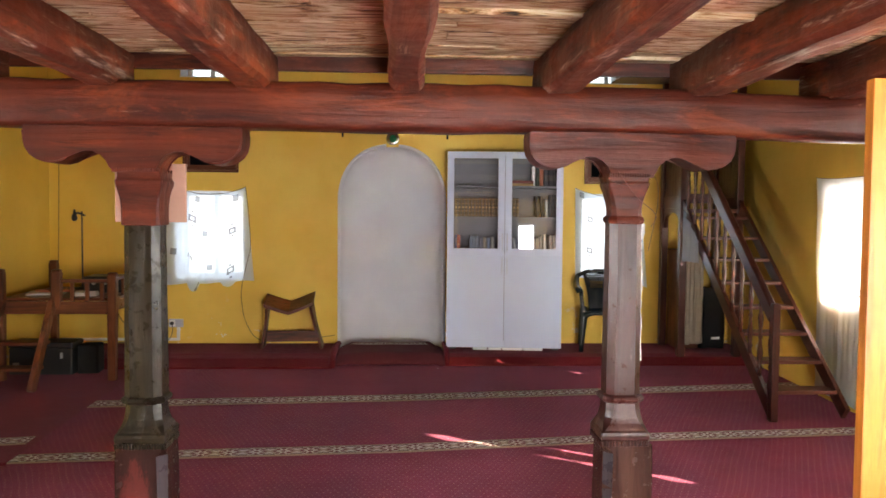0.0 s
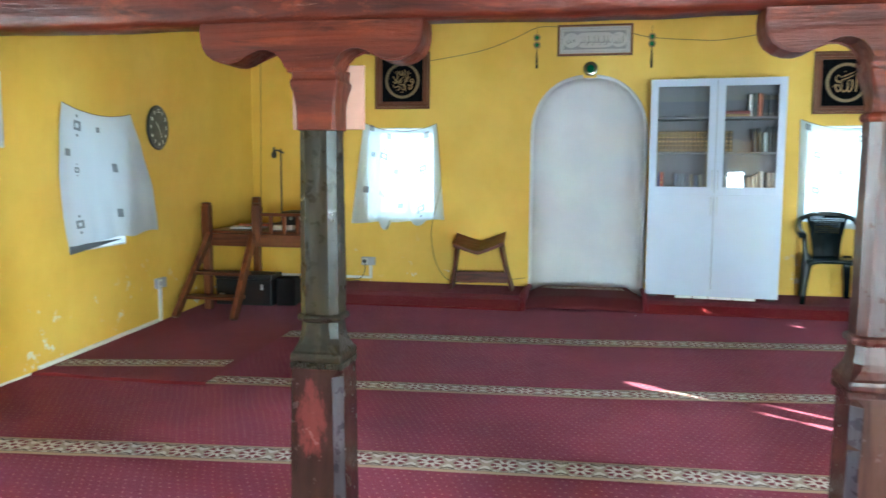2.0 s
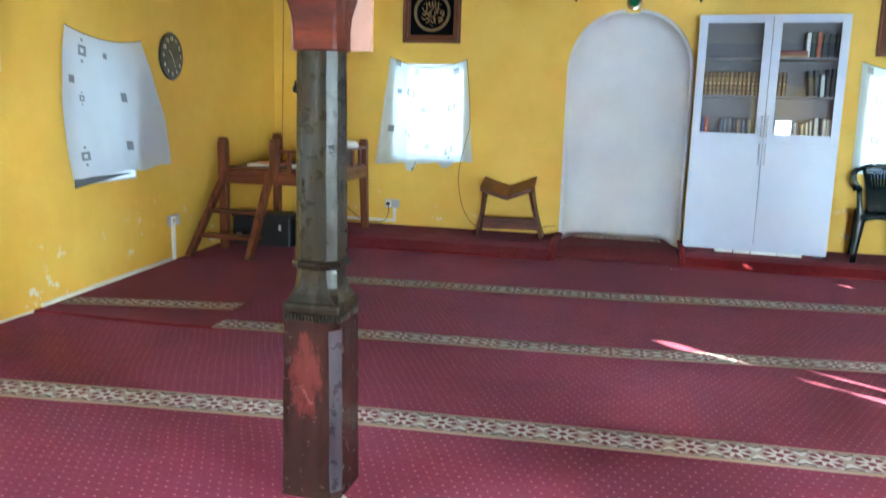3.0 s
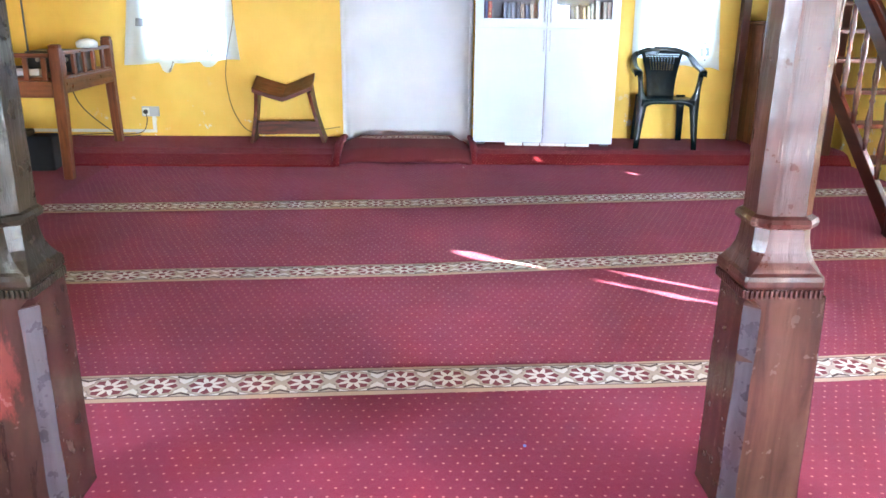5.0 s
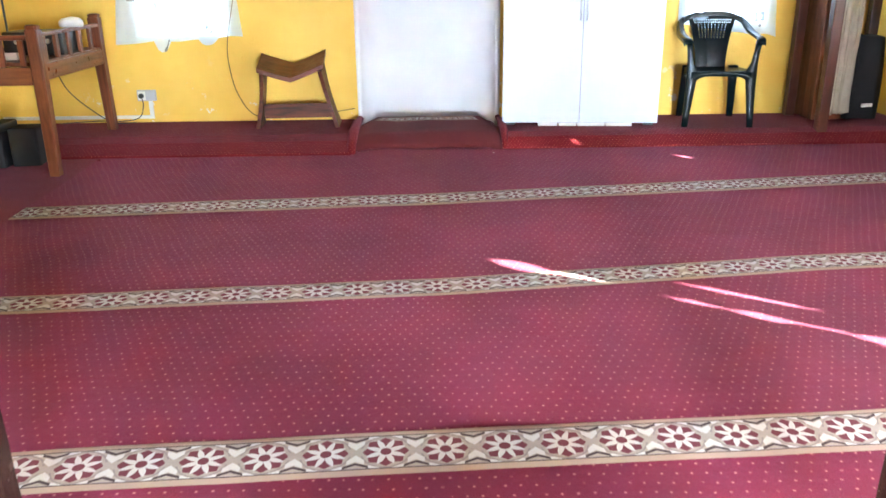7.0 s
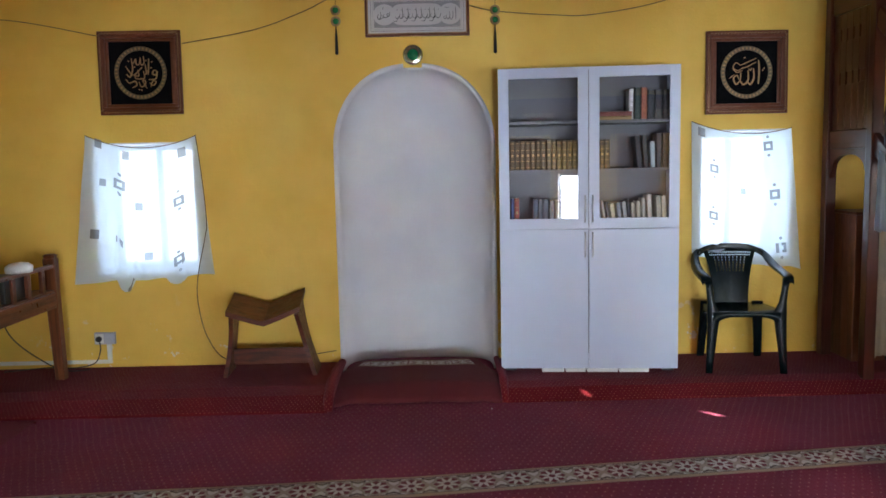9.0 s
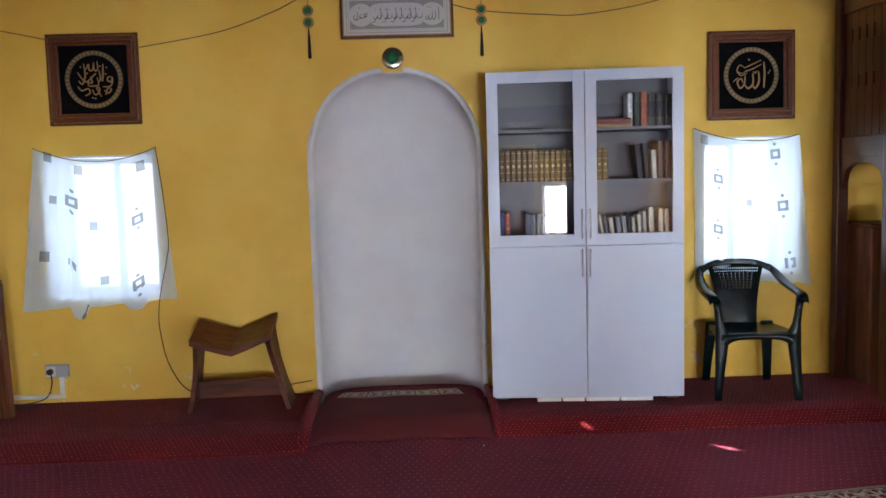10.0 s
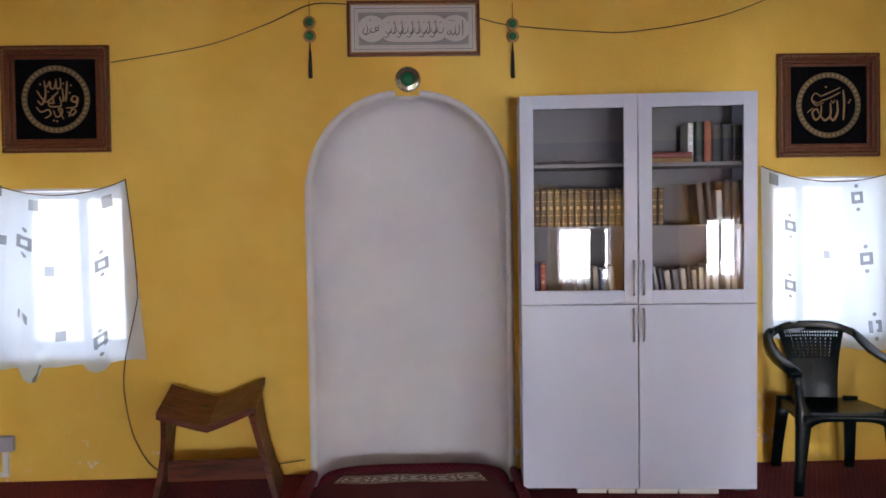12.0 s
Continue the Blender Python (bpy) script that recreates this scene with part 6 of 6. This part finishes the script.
WIRE = plain("brown_wire", (0.05, 0.022, 0.012), 0.6)
Yw = W - 0.006
cable("electric_wire", "thin brown wire strung in swags across the yellow wall", [(-3.93, Yw, 2.60), (-3.3, Yw, 2.585), (-2.70, Yw, 2.47)], 0.003, WIRE)
cable("electric_wire", "thin brown wire strung in swags across the yellow wall", [(-2.12, Yw, 2.408), (-1.63, Yw, 2.49), (-1.30, Yw, 2.60), (-1.063, Yw - 0.01, 2.700), (-0.87, Yw, 2.705)], 0.003, WIRE)
cable("electric_wire", "thin brown wire strung in swags across the yellow wall", [(-0.157, Yw, 2.625), (0.018, Yw - 0.008, 2.583), (0.40, Yw, 2.552), (0.70, Yw, 2.55), (1.2, Yw, 2.64), (1.74, Yw, 2.86)], 0.003, WIRE)
cable("electric_wire", "thin wire hanging down the wall in the corner", [(-3.93, Yw, 2.6), (-3.94, Yw, 1.8), (-3.955, Yw, 1.0), (-3.95, Yw, 0.8)], 0.003, WIRE)
cable("electric_wire", "thin wire hanging from the curtain to the step", [(-2.055, Yw - 0.03, 1.79), (-2.02, Yw - 0.05, 1.5), (-2.0, Yw - 0.06, 1.2), (-2.02, Yw - 0.05, 1.08), (-2.09, Yw - 0.03, 0.8), (-2.105, Yw, 0.60), (-2.05, Yw, 0.36), (-1.90, Yw - 0.02, 0.20), (-1.55, Yw - 0.01, 0.198), (-1.14, Yw - 0.03, 0.255)], 0.003, WIRE)
cable("power_cord", "black cord from the plug to the step", [(-2.81, Yw - 0.03, 0.375), (-2.80, Yw - 0.04, 0.30), (-2.84, Yw - 0.05, 0.21), (-2.95, Yw - 0.12, 0.196), (-3.15, Yw - 0.10, 0.196), (-3.4, Yw - 0.2, 0.197)], 0.004, BLACK)
cable("power_cord", "black cord hanging under the raised desk", [(-3.2, 7.8, 0.74), (-3.17, 7.9, 0.5), (-3.05, 8.05, 0.30), (-2.97, 8.2, 0.197), (-2.82, 8.22, 0.196)], 0.004, BLACK)

for x, y, z, turn, plug, lab in ((-2.772, W - 0.001, 0.378, 0, True, "double wall socket with a black plug on the yellow wall"), (XL + 0.001, 6.49, 0.38, 90, False, "double wall socket with a white cable duct on the yellow wall")):
    so = thing("wall_socket", lab, "socket", (x, y, z), turn, "wall sockets")
    block("socket_box", (-0.072, 0.072, -0.03, 0, -0.042, 0.042), GREY_PVC, so, "", 0.005)
    for s in (-1, 1):
        face = block("socket_face", (s * 0.034 - 0.029, s * 0.034 + 0.029, -0.035, -0.0305, -0.033, 0.033), PVC if s < 0 else GREY_PVC, so, "", 0.003)
        bm = bmesh.new()
        lathe(bm, [(0.020, 0), (0.021, 0.003), (0.019, 0.0035)], 20)
        bmesh.ops.transform(bm, matrix=pose(s * 0.034, -0.035, 0, 90), verts=bm.verts)
        part("socket_well", bm, GREY_PVC, face)
    if plug:
        bm = bmesh.new()
        lathe(bm, [(0.019, 0), (0.02, 0.02), (0.014, 0.035), (0.006, 0.04)], 14)
        bmesh.ops.transform(bm, matrix=pose(-0.034, -0.036, 0, 90), verts=bm.verts)
        part("plug", bm, BLACK, so, "", True)
duct = thing("cable_duct", "white plastic cable duct along the foot of the wall", "cable duct")
block("duct_run", (-2.765, -2.735, W - 0.018, W - 0.001, 0.222, 0.334), PVC, duct, "", 0.002)
block("duct_run", (-3.93, -2.735, W - 0.018, W - 0.001, 0.195, 0.2205), PVC, duct, "", 0.002)
duct = thing("cable_duct", "white plastic cable duct dropping from the socket to the floor", "cable duct")
block("duct_run", (XL + 0.001, XL + 0.018, 6.47, 6.51, ground(6.5), 0.337), PVC, duct, "", 0.002)
duct = thing("cable_duct", "white plastic skirting duct along the yellow wall", "cable duct")
bm = bmesh.new()
bar(bm, (XL + 0.012, 4.99, 0.028), (XL + 0.012, 6.44, ground(6.44) + 0.03), 0.02, 0.03)
part("duct_run", bm, PVC, duct)
duct = thing("skirting_strip", "thin pale strip along the foot of the yellow wall", "skirting")
bm = bmesh.new()
bar(bm, (XL + 0.005, 1.0, 0.008), (XL + 0.005, 4.98, 0.008), 0.01, 0.016)
part("strip", bm, PVC, duct)

# clock
clock = thing("wall_clock", "oval dark wall clock with pale numerals and a glass face", "clock")
clock.matrix_basis = pose(XL + 0.002, 6.53, 1.665, 0, 0, 90) @ pose(0, 0, 0, 90, 0, 0)
bm = bmesh.new()
for rings in ([[(0.155 * k * math.cos(a), 0.178 * k * math.sin(a), z) for a in (2 * math.pi * i / 40 for i in range(40))] for k, z in ((1.0, 0), (1.03, 0.012), (0.97, 0.022), (0.92, 0.016))],):
    loft(bm, rings)
part("case", bm, plain("dark_clock_case", (0.05, 0.045, 0.04), 0.3), clock, "", True)
bm = bmesh.new()
loft(bm, [[(0.141 * math.cos(a), 0.162 * math.sin(a), z) for a in (2 * math.pi * i / 40 for i in range(40))] for z in (0.0165, 0.019)])
part("dial", bm, plain("grey_dial", (0.11, 0.11, 0.10), 0.12, 0, 0.6, 9, 0.05), clock)
for i in range(12):
    a = math.pi / 2 - 2 * math.pi * i / 12
    curve_ = bpy.data.curves.new("numeral", "FONT")
    curve_.body = str(i or 12)
    curve_.size, curve_.extrude, curve_.align_x, curve_.align_y = 0.042, 0.0006, "CENTER", "CENTER"
    num = new("numeral", curve_)
    num.parent = clock
    num.matrix_basis = pose(0.117 * math.cos(a), 0.135 * math.sin(a), 0.0205)
    curve_.materials.append(PVC)
for ln, a, w in ((0.06, 2.3, 0.004), (0.09, -1.1, 0.003)):
    bm = bmesh.new()
    bar(bm, (0, 0, 0.022), (ln * math.cos(a), ln * math.sin(a), 0.022), w, 0.001, bevel=0.0002)
    part("hand", bm, PVC, clock)

# framed notice on the left wall
note = thing("framed_notice", "black framed print with a white frame and faint gold lines", "framed picture")
note.matrix_basis = pose(XL + 0.003, 4.42, 1.69, 0, 0, 90)
moulding(note, 0.70, 0.46, 0.028, PVC, 0.02)
block("print", (-0.32, 0.32, -0.008, 0, -0.2, 0.2), BLACK, note, "black glossy print", 0)
for z, wv in ((0.0, 0.024), (-0.07, 0.016), (0.08, 0.012)):
    block("text_bar", (-0.22, 0.22, -0.0095, -0.0082, z - wv, z + wv), plain("faint_bronze_print", (0.05, 0.04, 0.025), 0.5), note, "faint bronze line of writing", 0)

# board on the back of the left column
board = thing("cardboard_panel", "pinkish brown board fixed behind the column head", "board", (-1.478, 3.415, 1.62), 0)
bm = bmesh.new()
box(bm, -0.145, 0.14, 0, 0.02, -0.12, 0.12, 0.002)
part("board_sheet", bm, plain("pinkish_board", (0.42, 0.22, 0.16), 0.7, 0, 0.2, 8, 0.1), board)
cable("electric_wire", "thin pale wires wound round the column head", [(0.40, 3.19, 1.72), (0.47, 3.18, 1.62), (0.55, 3.185, 1.55), (0.545, 3.22, 1.50)], 0.0014, plain("pink_wire", (0.14, 0.05, 0.04), 0.6))
cable("electric_wire", "thin pale wires wound round the column head", [(0.36, 3.20, 1.69), (0.44, 3.185, 1.66), (0.54, 3.19, 1.70), (0.58, 3.25, 1.60), (0.56, 3.3, 1.4)], 0.0014, WIRE)

# a ragged white strip hanging behind the pale column's shaft
strip = thing("paper_strip", "ragged white paper strip with dark marks behind the column shaft", "paper strip", (0.452, BEAM_Y0 + 0.092, 0))
bm = bmesh.new()
rings = []
for i in range(31):
    z = 0.94 + 0.57 * i / 30
    out = 0.096 + 0.010 * noise.noise((z * 9, 2, 1)) + 0.006 * noise.noise((z * 31, 5, 1))
    y = 0.036 + 0.006 * noise.noise((z * 6, 8, 3))
    rings.append([(0.050, y, z), (out, y + 0.004, z), (out, y + 0.007, z), (0.050, y + 0.004, z)])
loft(bm, rings)
part("strip_sheet", bm, plain("creased_white_paper", (0.55, 0.53, 0.50), 0.8, 0, 0.25, 30, 0.4), strip)
for z, h in ((1.44, 0.006), (1.40, 0.004), (1.33, 0.008), (1.25, 0.005), (1.12, 0.006)):
    block("mark", (0.068, 0.088, 0.026, 0.029, z - h, z + h), BLACK, strip, "", 0)

# rug in the niche
rug = thing("niche_rug", "dark red prayer rug with star border pushed into the niche", "rug")
RUG_RED = plain("dark_red_rug_pile", (0.105, 0.008, 0.013), 0.95, 0, 0.3, 160, 0.6)
bm = bmesh.new()
nu, nv = 40, 24
x0, x1 = -1.085, -0.03


def rug_at(u, v, lift=0.0):
    y = PY + 0.012 + (W - 0.13 - PY) * v
    k = 0.13 * max(0, v - 0.55) / 0.45
    rise = 0.095 * min(1.0, v / 0.22) ** 0.7 + 0.02 * v + 0.016 * noise.noise((u * 3.2, v * 2.2, 2))
    ends = 0.03 * max(0, 1 - min(u, 1 - u) / 0.10)
    return (x0 + k + (x1 - x0 - 2 * k) * u, y + 0.02 * noise.noise((u * 4, 1, v)), ground(y) + 0.016 + rise * 0.75 - ends * (1 - v) + lift)


grid = [[bm.verts.new(rug_at(i / nu, j / nv)) for i in range(nu + 1)] for j in range(nv + 1)]
for a, b in zip(grid, grid[1:]):
    for i in range(nu):
        bm.faces.new((a[i], a[i + 1], b[i + 1], b[i]))
ob = part("rug_body", bm, RUG_RED, rug, "", True)
s = ob.modifiers.new("thick", "SOLIDIFY")
s.thickness = 0.009
bm = bmesh.new()
uv = bm.loops.layers.uv.new("UVMap")
rows = []
for i in range(33):
    u = 0.06 + 0.86 * i / 32
    rows.append((u, [bm.verts.new(rug_at(u, v, 0.013)) for v in (0.93, 0.85, 0.77)]))
for (ua, a), (ub, b) in zip(rows, rows[1:]):
    for j in (0, 1):
        f = bm.faces.new((a[j], a[j + 1], b[j + 1], b[j]))
        for loop, q in zip(f.loops, ((ua, 0.1 * j), (ua, 0.1 * j + 0.1), (ub, 0.1 * j + 0.1), (ub, 0.1 * j))):
            loop[uv].uv = q
part("rug_border", bm, BAND, rug, "beige and maroon star border")

# a tall varnished door leaf standing open by the entrance
leaf = thing("door_leaf", "orange varnished wooden door leaf standing open under the joists", "door leaf", (0.995, 2.5, 0), 0)
bm = bmesh.new()
box(bm, 0, 0.09, -0.022, 0.022, 0.006, 1.975, 0.004)
box(bm, 0.45, 0.54, -0.022, 0.022, 0.006, 1.975, 0.004)
box(bm, 0.09, 0.45, -0.022, 0.022, 1.88, 1.975, 0.004)
box(bm, 0.09, 0.45, -0.022, 0.022, 0.006, 0.16, 0.004)
box(bm, 0.09, 0.45, -0.022, 0.022, 0.9, 1.0, 0.004)
part("leaf_frame", bm, ORANGE_WOOD, leaf)
block("leaf_panel", (0.092, 0.448, -0.01, 0.01, 0.162, 0.898), ORANGE_WOOD, leaf, "", 0.002)
block("leaf_panel", (0.092, 0.448, -0.01, 0.01, 1.002, 1.878), ORANGE_WOOD, leaf, "", 0.002)

# small litter on the carpet
for x, y, s, c, lab in ((-0.115, 3.545, 0.006, (0.12, 0.16, 0.4), "tiny blue scrap on the red carpet"), (-0.10, 7.53, 0.005, (0.8, 0.75, 0.7), "tiny white crumb on the red carpet"), (0.385, 3.36, 0.016, (0.7, 0.66, 0.62), "scrap of white tissue at the column foot"),
                        (0.60, 3.40, 0.008, (0.7, 0.6, 0.55), "small white scrap at the column foot"), (-1.352, 3.22, 0.008, (0.4, 0.35, 0.3), "small pale scrap at the column foot")):
    sc = thing("scrap", lab, "scrap", (x, y, ground(y)), 0)
    bm = bmesh.new()
    bmesh.ops.create_icosphere(bm, subdivisions=2, radius=s)
    rough_up(bm, s * 0.8, 90, x)
    for v in bm.verts:
        v.co.z = max(0.0, v.co.z * 0.8 + s * 0.4)
    part("scrap_piece", bm, plain("scrap_%s" % lab.split()[1], c, 0.8), sc)
